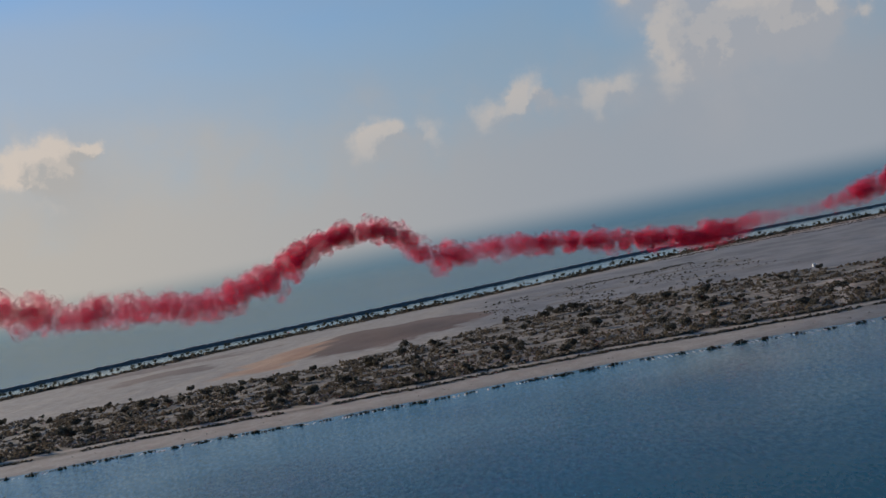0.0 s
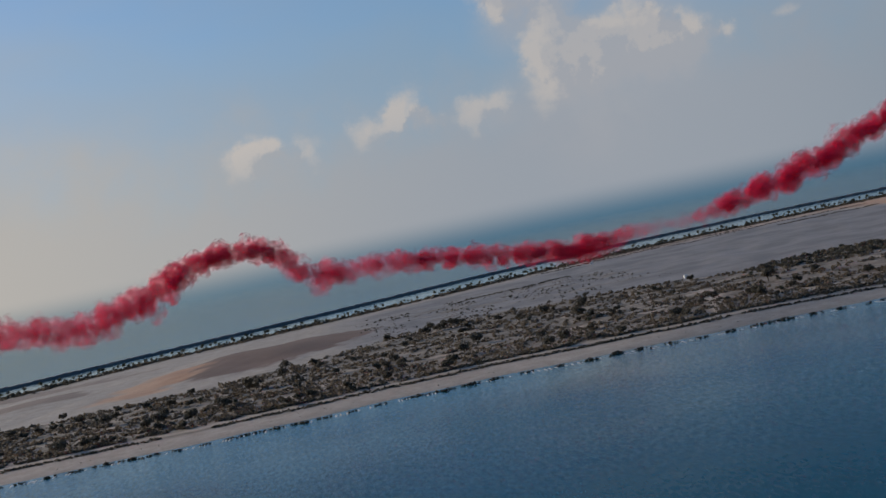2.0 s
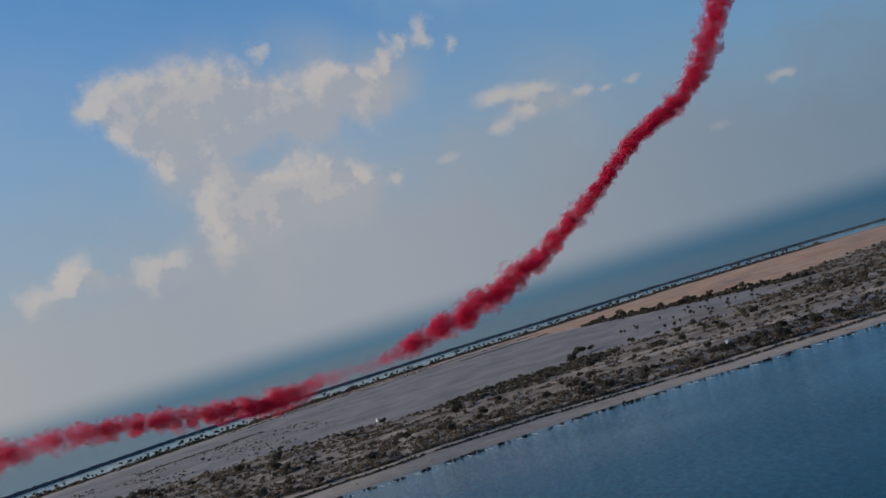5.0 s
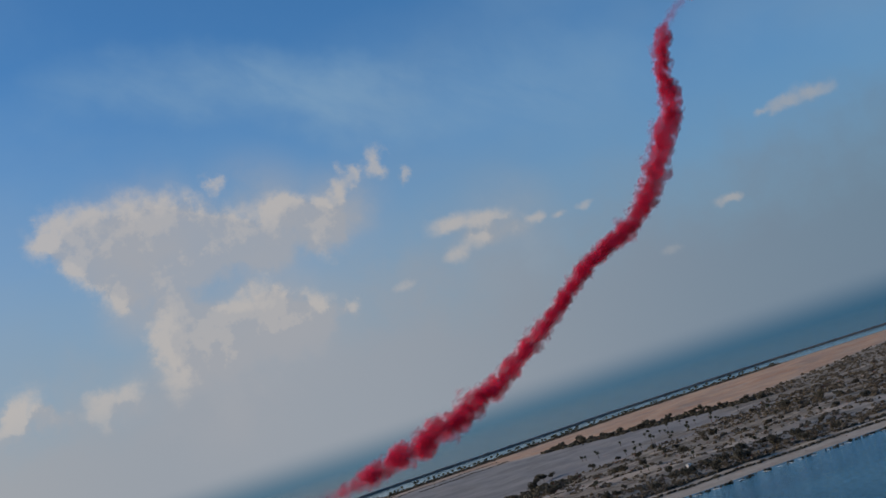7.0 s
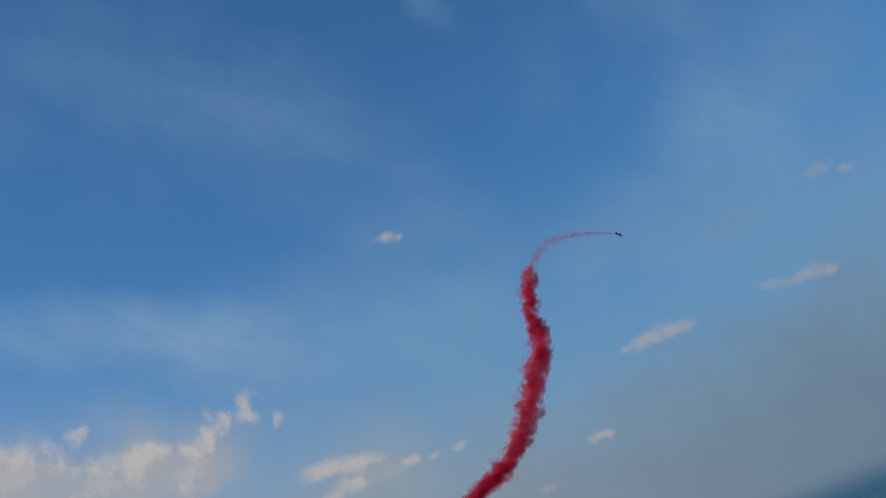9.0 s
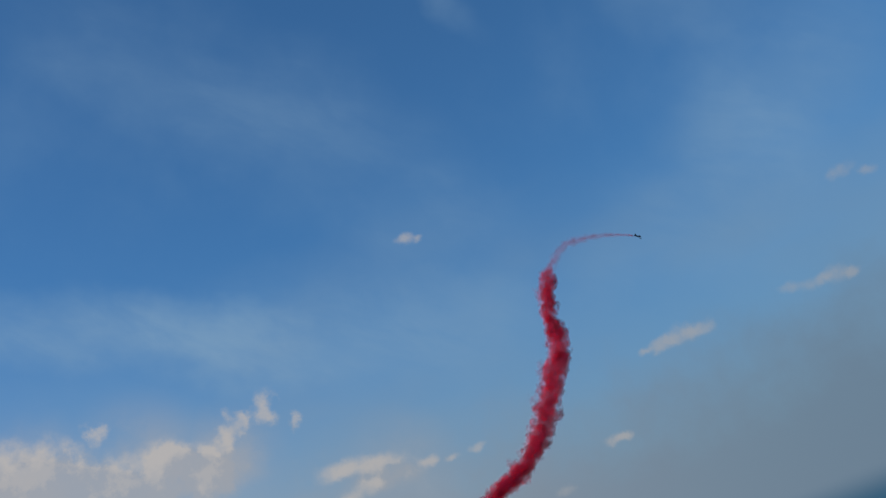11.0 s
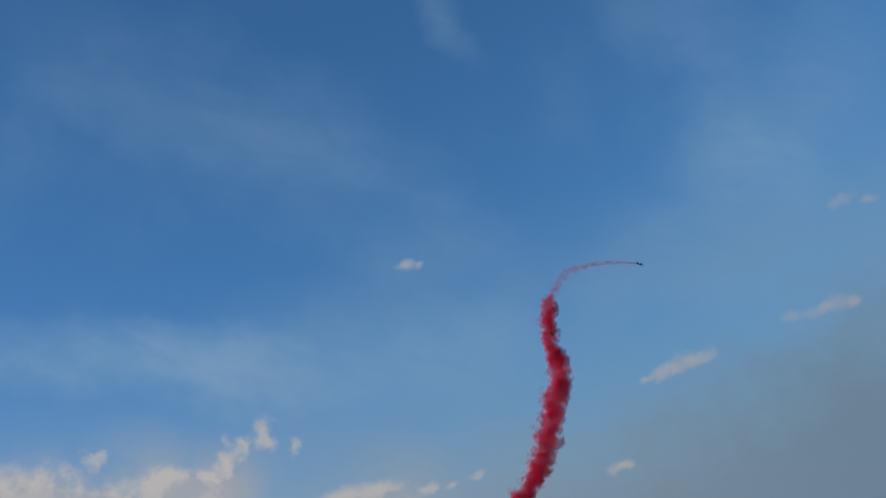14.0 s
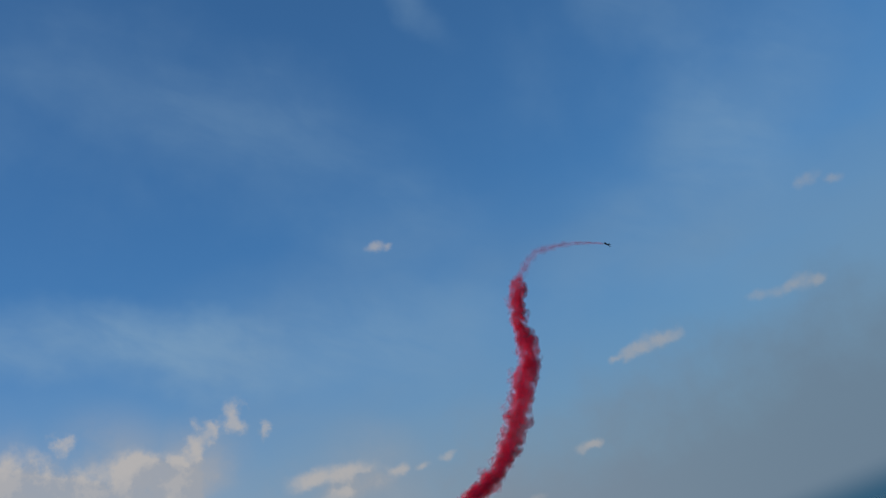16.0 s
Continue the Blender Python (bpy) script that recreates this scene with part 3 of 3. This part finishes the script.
def palm_tree(seed, tall):
    rng = np.random.default_rng(seed)
    thing = tagged(new("palm_tree"), "date palm with a slim trunk and drooping fronds", "palm tree", "palms on the island")
    bm = bmesh.new()
    lean = rng.normal(0, 0.25, 2)
    last = Vector((0, 0, -0.3))
    for i in range(1, 5):
        s = i / 4
        nxt = Vector((lean[0] * s * s, lean[1] * s * s, tall * 0.72 * s))
        limb(bm, last, nxt, 0.26 - 0.1 * (s - 0.25), 0.25 - 0.1 * s)
        last = nxt
    part("trunk", bm, BARK, thing)
    verts, faces = [], []
    for i in range(26):
        t = i * 2.399 + rng.uniform(-0.2, 0.2)
        rise = rng.uniform(-0.35, 1.15)
        length = tall * rng.uniform(0.32, 0.42)
        along, p = Vector((math.cos(t) * math.cos(rise), math.sin(t) * math.cos(rise), math.sin(rise))), Vector(last)
        cross = Vector((-math.sin(t), math.cos(t), 0))
        base = len(verts)
        for k in range(5):
            w = (0.2, 0.6, 0.75, 0.55, 0.06)[k]
            verts += [p - cross * w - Vector((0, 0, w * 0.5)), p, p + cross * w - Vector((0, 0, w * 0.5))]
            p = p + along * (length / 4)
            along = (along + Vector((0, 0, -0.32))).normalized()
        for k in range(4):
            o = base + 3 * k
            faces += [(o, o + 1, o + 4, o + 3), (o + 1, o + 2, o + 5, o + 4)]
    part_of("crown", mesh_of("crown", [tuple(v) for v in verts], faces, PALM), thing)
    return thing


USED = {}


def scatter(kinds, places, rng, low, high):
    """Copies of the kinds at the places; the first ones use the kinds themselves."""
    for x, y in places:
        i = USED.get(kinds[0], 0)
        USED[kinds[0]] = i + 1
        s = rng.uniform(low, high)
        m = pose(x, y, on_ground(x, y), 0, 0, rng.uniform(0, 360))
        kind = kinds[i % len(kinds)]
        ob = kind if i < len(kinds) else copy_thing(kind, m)
        ob.matrix_basis = m @ Matrix.Diagonal((s, s, s * rng.uniform(0.9, 1.15), 1))


def near_places(rng, count, low_y, keep):
    out = []
    while len(out) < count:
        x = rng.uniform(-420, 760)
        s, e = float(shore(np.array(x))), float(scrub_edge(x))
        b = float(beach(x)) + 20
        y = s + b + (e - s - b) * rng.uniform(0, 1) ** low_y
        if keep(x, y) and all((x - a) ** 2 + (y - b) ** 2 > 20 for a, b in out):
            out.append((x, y))
    return out


rng = np.random.default_rng(21)
clumpy = lambda x, y: waves2(np.array(x), np.array(y), 110, 31, 3) + 0.5 > rng.uniform(-0.6, 0.9)
TREES = [shade_tree(41, 5.0, 6.0), shade_tree(42, 6.2, 7.5), shade_tree(43, 4.2, 5.2), shade_tree(44, 7.2, 8.0)]
tree_places = [(21, 712), (27, 716), (79, 901), (86, 905), (72, 897), (94, 902), (-94, 672), (-91, 676), (-202, 763), (-194, 768), (-211, 760), (-221, 766), (-232, 763), (-201, 828),
               (172, 1080), (488, 900), (494, 903), (500, 898), (482, 896)]
tree_places += near_places(rng, 235, 1.4, clumpy)
for i in range(44):  # the tall thicket beside the grey flat
    s = i / 43
    tree_places.append((702 + 95 * s + rng.normal(0, 5), 1245 - 290 * s + rng.normal(0, 7)))
scatter(TREES, tree_places, rng, 0.75, 1.25)

PALMS = [palm_tree(51, 5.4), palm_tree(52, 6.2), palm_tree(53, 4.6)]
palm_places = near_places(rng, 45, 0.8, lambda x, y: True)
scatter(PALMS, palm_places, rng, 0.8, 1.15)
palm_places = []
x = -520.0
while x < 1250:  # the row along the far shore
    if rng.uniform() < 0.85:
        palm_places.append((x, float(far_shore(x)) - rng.uniform(14, 34)))
    x += rng.choice([2.5, 4.0, 5.0, 9.0])
scatter(PALMS, palm_places, rng, 0.85, 1.4)
palm_places = []
for i in range(34):  # by the grey flat's edge
    palm_places.append((rng.uniform(560, 760), rng.uniform(860, 985)))
scatter(PALMS, palm_places, rng, 0.8, 1.2)


def shrubs(name, label, places, heights, mat, seed, per=12, category="scrub"):
    rng = np.random.default_rng(seed)
    places, heights = np.asarray(places, float), np.asarray(heights, float)
    n = len(places)
    z = np.maximum(island_height(places[:, 0], places[:, 1]), -0.1)
    d = rng.normal(0, 1, (n, per, 3))
    d /= np.linalg.norm(d, axis=2, keepdims=True)
    d[:, :, 2] = np.abs(d[:, :, 2])
    h = heights[:, None, None]
    c = np.concatenate([places, z[:, None]], 1)[:, None, :] + d * h * rng.uniform(0.45, 1.0, (n, per, 1)) * np.array([0.9, 0.9, 0.8]) + np.array([0, 0, 0.1])
    v, f = flakes(rng, c.reshape(-1, 3), d.reshape(-1, 3), np.repeat(heights, per) * rng.uniform(0.5, 0.9, n * per))
    return tagged(new(name, mesh_of(name, v, f, mat)), label, category, kind="stuff")


rng = np.random.default_rng(61)
spots, tall = [], []
while len(spots) < 18500:
    x = rng.uniform(-480, 900)
    s, e = float(shore(np.array(x))), float(scrub_edge(x))
    y = rng.uniform(s + float(beach(x)) + 17, e + 12)
    if waves2(np.array(x), np.array(y * 1.6), 60, 62, 4) + 0.5 * (y < s + 125) > rng.uniform(-0.7, 0.6) + 0.5 * (x > 280 and y > s + 140):
        spots.append((x, y))
        tall.append(0.5 + 2.2 * rng.uniform() ** 2)
while len(spots) < 24000:
    x = rng.uniform(-520, 1250)
    spots.append((x, float(far_shore(x)) - abs(rng.normal(24, 12)) - 8))
    tall.append(0.5 + 2.6 * rng.uniform() ** 2)
while len(spots) < 30500:  # the dense dark growth below the dunes
    x = rng.uniform(640, 1250)
    y = rng.uniform(float(shore(np.array(x))) + 40, float(dune_foot(x)) + 8)
    if (x > thicket_x(y) or y < 880) and waves2(np.array(x), np.array(y * 1.8), 110, 66, 4) > rng.uniform(-1.1, 0.3):
        spots.append((x, y))
        tall.append(0.8 + 2.6 * rng.uniform() ** 2)
while len(spots) < 30900:
    x, y = rng.uniform(20, 300), rng.uniform(960, 1200)
    if waves2(np.array(x), np.array(y), 60, 63, 3) > 0.4:
        spots.append((x, y))
        tall.append(rng.uniform(0.3, 0.9))
shrubs("scrub", "dry grey-green desert scrub over sandy ground", spots, tall, SCRUB, 64, 9)

line, tall = [], []
for i in range(900):  # undergrowth of the tall thicket
    s = rng.uniform()
    line.append((702 + 95 * s + rng.normal(0, 7), 1245 - 290 * s + rng.normal(0, 8)))
    tall.append(rng.uniform(1.4, 4.2))
for i in range(3800):  # the bushy fringe of the far shore
    x = rng.uniform(-520, 1250)
    if waves2(np.array(x), np.array(9.0), 55, 75, 3) > rng.uniform(-1.0, 0.5):
        line.append((x, float(far_shore(x)) - rng.uniform(18, 40)))
        tall.append(1.0 + 3.6 * rng.uniform() ** 1.5)
for i in range(420):  # a dense stand between scrub and flat
    t, r = rng.uniform(0, 2 * math.pi), rng.uniform() ** 0.5
    line.append((400 + 85 * r * math.cos(t), 835 + 42 * r * math.sin(t) + 0.1 * r * math.cos(t)))
    tall.append(rng.uniform(1.0, 3.4))
for i in range(900):  # scattered dark growth on the flat
    x, y = rng.uniform(20, 300), rng.uniform(960, 1200)
    if waves2(np.array(x), np.array(y), 70, 63, 3) > 0.25:
        line.append((x, y))
        tall.append(rng.uniform(0.5, 1.5))
for i in range(1900):  # low dark strips across the flats
    k = i % 5
    x = rng.uniform((330, 420, 250, 560, 120)[k], (560, 700, 420, 690, 260)[k])
    line.append((x, float(far_shore(x)) - (78, 120, 96, 170, 230)[k] + rng.normal(0, 3.5) + 9 * math.sin(x / 45 + k)))
    tall.append(rng.uniform(0.4, 1.0))
shrubs("thicket", "dense dark thicket and low strips of bushes", line, tall, LEAF, 70, 12, "bushes")

line, tall = [], []
for x in np.arange(-520, 700, 0.9):
    if waves2(np.array(x), np.array(0.0), 70, 71, 3) > -0.75:
        line.append((x, float(shore(np.array(x))) + float(beach(x)) + 3 + rng.normal(0, 1.5)))
        tall.append(rng.uniform(0.7, 1.5))
    if waves2(np.array(x), np.array(40.0), 90, 76, 3) > -0.5:
        line.append((x, float(shore(np.array(x))) + float(beach(x)) + 22 + rng.normal(0, 2.0)))
        tall.append(rng.uniform(0.9, 2.0))
shrubs("hedge", "low dark hedge along the back of the beach", line, tall, LEAF, 72, 14, "hedge")

line, tall = [], []
for x in np.arange(-520, 640, 1.1):
    g = waves2(np.array(x), np.array(3.0), 11, 73, 2)
    if g > -0.25 and rng.uniform() < 0.9:
        line.append((x + rng.normal(0, 0.4), float(shore(np.array(x))) - 3.0 + rng.normal(0, 1.2)))
        tall.append(rng.uniform(0.5, 1.2 + 0.8 * max(g, 0)))
    if g > 0.3 and rng.uniform() < 0.25:
        line.append((x, float(shore(np.array(x))) + rng.uniform(14, 30)))
        tall.append(rng.uniform(0.3, 0.5))
shrubs("shore_weed", "dark weed and seedlings along the waterline", line, tall, WEED, 74, 12, "weed")


def foam():
    """Pale raised streaks along the beach, modelled in place of bright reflections in the water."""
    rng = np.random.default_rng(81)
    verts, faces = [], []
    for x in np.cumsum(rng.choice([1.6, 2.4, 3.4, 6.0], 350)) - 520:
        if waves2(np.array(x), np.array(3.0), 11, 73, 2) > 0.2 or rng.uniform() < 0.25:
            continue
        y, w, l = float(shore(np.array(x))) - 3.0, rng.uniform(0.35, 0.8), rng.uniform(4, 10)
        b = len(verts)
        for k in range(8):
            t = k * math.pi / 4
            verts.append((x + w * math.cos(t) * rng.uniform(0.7, 1.2), y + l * 0.5 * (math.sin(t) - 0.6), 0.04))
        top = len(verts)
        verts.append((x, y - l * 0.3, 0.22))
        faces += [(b + k, b + (k + 1) % 8, top) for k in range(8)]
    return tagged(new("foam", mesh_of("foam", verts, faces, REFLECTION_STREAK)), "pale streaks standing in for bright reflections along the beach", "foam", kind="stuff")


foam()


def hut(x, y, turn, size):
    """A small white shore hut with a door and a sheet roof."""
    thing = tagged(new("hut"), "small white hut on the sandy island", "hut", "huts")
    bm = bmesh.new()
    bmesh.ops.create_cube(bm, size=1, matrix=Matrix.Translation((0, 0, 1.2)) @ Matrix.Diagonal((size, 2.4, 2.4, 1)))
    part("wall", bm, WHITE, thing)
    bm = bmesh.new()
    bmesh.ops.create_cube(bm, size=1, matrix=Matrix.Translation((0, 0, 2.5)) @ Matrix.Diagonal((size + 0.5, 3.0, 0.16, 1)))
    bmesh.ops.bevel(bm, geom=bm.edges[:], offset=0.03, segments=1, affect="EDGES")
    part("roof", bm, ROOF, thing)
    bm = bmesh.new()
    bmesh.ops.create_cube(bm, size=1, matrix=Matrix.Translation((0, -1.215, 1.0)) @ Matrix.Diagonal((0.9, 0.05, 2.0, 1)))
    part("door", bm, ROOF, thing)
    thing.matrix_basis = pose(x, y, on_ground(x, y), 0, 0, turn)


hut(458, 638, 20, 3.4)
hut(320, 1347, -10, 3.6)
hut(291, 906, 5, 2.6)


# ---- smoke and the aircraft ----
def ball(rng, n):
    d = rng.normal(0, 1, (n, 3))
    return d / np.linalg.norm(d, axis=1, keepdims=True)


def trail(label, rows, seed, fringe=0.0):
    """Smoke along a flown path. rows: bearing, elevation, distance, radius in metres, density."""
    rng = np.random.default_rng(seed)
    rows = np.array(rows, float)
    knots = np.concatenate([toward(rows[:, 0], rows[:, 1], rows[:, 2]), rows[:, 3:]], 1)
    # smooth curve through the knots
    fine = []
    for i in range(len(knots) - 1):
        p0, p1, p2, p3 = knots[max(i - 1, 0)], knots[i], knots[i + 1], knots[min(i + 2, len(knots) - 1)]
        steps = max(2, int(np.linalg.norm(p2[:3] - p1[:3]) / 0.5))
        t = np.linspace(0, 1, steps, endpoint=False)[:, None]
        fine.append(0.5 * (2 * p1 + (p2 - p0) * t + (2 * p0 - 5 * p1 + 4 * p2 - p3) * t ** 2 + (3 * p1 - p0 - 3 * p2 + p3) * t ** 3))
    fine = np.concatenate(fine)
    fine[:, 3] = np.maximum(fine[:, 3], 0.25)
    points, normals, sizes, thick = [], [], [], []
    i = 0.0
    while i < len(fine):
        x, y, z, R, dens = fine[int(i)]
        R = R * 1.18 * rng.uniform(0.85, 1.18)
        for _ in range(3):
            c = np.array([x, y, z]) + ball(rng, 1)[0] * R * 0.6 * rng.uniform(0, 1) ** 0.4
            q = R * rng.uniform(0.30, 0.62)
            loose = rng.uniform() < fringe
            if loose:
                c = c + np.array([-1.0, -0.2, 0.1]) * R * rng.uniform(0.3, 0.9)
            d = ball(rng, 44)
            points.append(c + d * q * rng.uniform(0.7, 1.12, (44, 1)))
            normals.append(d)
            sizes.append(q * rng.uniform(0.3, 0.68, 44))
            thick.append(dens * rng.uniform(0.5, 1.0) * (0.3 if loose else 1.0) * rng.uniform(0.5, 1.0, 44))
        i += max(1.0, R * 0.52)
    points, normals, sizes, thick = (np.concatenate(v) for v in (points, normals, sizes, thick))
    v, f, density = soft_puffs(rng, points, normals, np.maximum(sizes, 0.3), np.clip(thick, 0, 1))
    return part_of("plume", mesh_of("plume", v, f, SMOKE, {"thick": density}, smooth=True), SMOKE_TRAIL, label)


SMOKE_TRAIL = tagged(new("smoke_trail"), "long red display smoke trail hanging in the air", "smoke trail")
trail("billowing red smoke trail in waves above the sea",
      [(-26, 1.0, 630, 10, 0.45), (-21.64, 0.1, 640, 10, 0.55), (-18.43, -0.66, 640, 10, 0.45), (-14.73, -1.0, 645, 9.4, 0.45), (-11.6, -1.55, 650, 10, 0.45), (-10.3, -1.1, 650, 11, 0.55),
       (-8.8, -0.75, 652, 10.4, 0.7), (-7.7, -0.2, 655, 9.2, 0.75), (-6.6, 0.28, 655, 8.2, 0.8), (-5.3, 0.66, 658, 8.0, 0.8), (-3.9, 0.72, 660, 8.2, 0.8), (-2.8, 0.5, 662, 8.2, 0.8),
       (-1.7, -0.2, 664, 7.4, 0.5), (-0.8, -0.95, 665, 8.6, 0.55), (0.5, -1.33, 668, 8.0, 0.55)], 121)
trail("red smoke trail drifting low over the channel",
      [(0.5, -1.33, 668, 8.0, 0.5), (2.15, -1.28, 675, 7, 0.3), (3.78, -1.32, 680, 7, 0.45), (7.29, -1.85, 692, 6.8, 0.65), (11.17, -2.42, 705, 7.6, 0.75), (12.88, -2.55, 712, 8.6, 0.8),
       (14.2, -2.5, 720, 8, 0.6), (15.6, -2.25, 728, 5.8, 0.22), (17.2, -2.2, 740, 4.5, 0.05), (18.9, -2.1, 752, 5.5, 0.15), (20.5, -1.8, 765, 7.5, 0.5)], 122)
trail("red smoke trail climbing steeply from the sea",
      [(20.5, -1.8, 765, 7.5, 0.5), (22.6, -1.25, 790, 9, 0.75), (24.6, -0.65, 815, 9.4, 0.8), (26.4, 0.0, 840, 9.4, 0.8), (28.2, 0.85, 870, 8.8, 0.85), (29.8, 1.8, 900, 8, 0.85),
       (31.3, 2.8, 930, 7.4, 0.85), (32.6, 3.8, 960, 7.2, 0.85), (34.0, 4.9, 1000, 7.4, 0.85), (35.3, 5.5, 1040, 8.2, 0.85), (36.8, 6.2, 1080, 9.2, 0.85), (38.2, 7.4, 1110, 10.5, 0.85)], 123, 0.18)
trail("tall column of crimson smoke ending in a blunt head",
      [(38.2, 7.4, 1110, 10.5, 0.85), (39.1, 8.7, 1130, 12.6, 0.85), (39.85, 9.8, 1150, 12.6, 0.85), (40.45, 10.7, 1170, 12, 1.0), (40.75, 11.8, 1190, 11, 1.0), (40.8, 12.9, 1205, 9.4, 1.0),
       (41.15, 13.9, 1215, 9.6, 1.0), (41.4, 14.5, 1220, 9.8, 1.0), (41.5, 14.75, 1222, 8, 0.8)], 124, 0.18)
trail("thin pale thread of smoke behind the aircraft",
      [(41.6, 14.75, 1222, 6, 0.3), (42.0, 15.2, 1228, 5.6, 0.085), (42.5, 15.62, 1235, 5.4, 0.08), (43.2, 15.8, 1245, 4.6, 0.085), (44.1, 15.72, 1260, 3.8, 0.085), (44.9, 15.5, 1272, 3.0, 0.09),
       (45.7, 15.22, 1285, 2.0, 0.10), (46.35, 14.9, 1297, 1.0, 0.15)], 125)


def lathe(bm, stations, sides=14):
    """A body along +y: stations of y, half width, half height, centre height."""
    rings = []
    for y, w, h, z in stations:
        rings.append([bm.verts.new((w * math.cos(2 * math.pi * i / sides), y, z + h * math.sin(2 * math.pi * i / sides))) for i in range(sides)])
    for a, b in zip(rings, rings[1:]):
        for i in range(sides):
            bm.faces.new((a[i], a[(i + 1) % sides], b[(i + 1) % sides], b[i]))
    bm.faces.new(rings[0])
    bm.faces.new(rings[-1][::-1])
    bmesh.ops.recalc_face_normals(bm, faces=bm.faces[:])


def foil(bm, root, tip, thick):
    """A tapered wing panel. root, tip: leading edge point and chord (towards -y); thick: its share of the chord."""
    rings = []
    for (x, y, z), chord, up in (root, tip):
        ring = []
        for s, h in ((0, 0), (0.12, 0.6), (0.4, 1), (1, 0.08), (1, -0.08), (0.4, -0.6), (0.12, -0.4)):
            o = h * thick * chord * 0.5
            ring.append(bm.verts.new((x + o * up[0], y - s * chord, z + o * up[1])))
        rings.append(ring)
    for i in range(7):
        bm.faces.new((rings[0][i], rings[0][(i + 1) % 7], rings[1][(i + 1) % 7], rings[1][i]))
    bm.faces.new(rings[0][::-1])
    bm.faces.new(rings[1])
    bmesh.ops.recalc_face_normals(bm, faces=bm.faces[:])


def jet():
    thing = tagged(new("jet_aircraft"), "dark straight-winged display jet flying in a banked turn", "jet")
    bm = bmesh.new()
    lathe(bm, [(5.4, 0.06, 0.06, -0.1), (4.9, 0.3, 0.28, -0.08), (4.0, 0.46, 0.5, -0.02), (2.5, 0.55, 0.7, 0.05), (0.8, 0.62, 0.75, 0.05), (-1.5, 0.62, 0.7, 0.0), (-3.6, 0.5, 0.55, 0.05), (-5.2, 0.32, 0.34, 0.12)])
    part("fuselage", bm, PLANE_PAINT, thing, smooth=True)
    bm = bmesh.new()
    lathe(bm, [(3.9, 0.05, 0.05, 0.45), (3.3, 0.34, 0.42, 0.55), (2.2, 0.4, 0.56, 0.68), (1.0, 0.38, 0.5, 0.72), (-0.2, 0.2, 0.2, 0.68)], 10)
    part("canopy", bm, GLASS, thing, "dark glossy canopy", True)
    for side in (-1, 1):
        bm = bmesh.new()
        foil(bm, ((side * 0.4, 1.2, -0.3), 2.4, (0, 1)), ((side * 5.2, 0.4, 0.0), 1.35, (0, 1)), 0.13)
        part("wing", bm, PLANE_PAINT, thing)
        bm = bmesh.new()
        lathe(bm, [(1.7, 0.04, 0.04, 0), (1.1, 0.22, 0.22, 0), (0.0, 0.28, 0.28, 0), (-1.2, 0.2, 0.2, 0), (-1.9, 0.04, 0.04, 0)], 10)
        bm.transform(Matrix.Translation((side * 5.3, 0, 0.02)))
        part("tip_tank", bm, PLANE_GOLD, thing, "pale tip tank", True)
        bm = bmesh.new()
        lathe(bm, [(1.6, 0.18, 0.3, 0), (0.6, 0.26, 0.36, 0), (-1.2, 0.16, 0.25, 0)], 10)
        bm.transform(Matrix.Translation((side * 0.66, 0.2, -0.05)))
        part("air_intake", bm, PLANE_PAINT, thing, smooth=True)
        bm = bmesh.new()
        foil(bm, ((side * 0.2, -4.0, 0.3), 1.3, (0, 1)), ((side * 2.1, -4.4, 0.34), 0.8, (0, 1)), 0.1)
        part("tailplane", bm, PLANE_PAINT, thing)
    bm = bmesh.new()
    foil(bm, ((0, -2.9, 0.3), 2.1, (1, 0)), ((0, -4.6, 2.5), 0.95, (1, 0)), 0.1)
    part("tail_fin", bm, PLANE_PAINT, thing)
    bm = bmesh.new()
    lathe(bm, [(-5.1, 0.27, 0.28, 0.12), (-5.45, 0.22, 0.23, 0.13)], 12)
    part("jet_pipe", bm, PLANE_GOLD, thing, "bare metal jet pipe")
    return thing


plane = jet()
here, ahead = Vector(toward(46.55, 14.78, 1300.0)), Vector(toward(47.6, 14.15, 1325.0))
heading = (ahead - here).to_track_quat("Y", "Z").to_matrix().to_4x4()
plane.matrix_basis = Matrix.Translation(here) @ heading @ pose(0, 0, 0, 0, 55, 0)
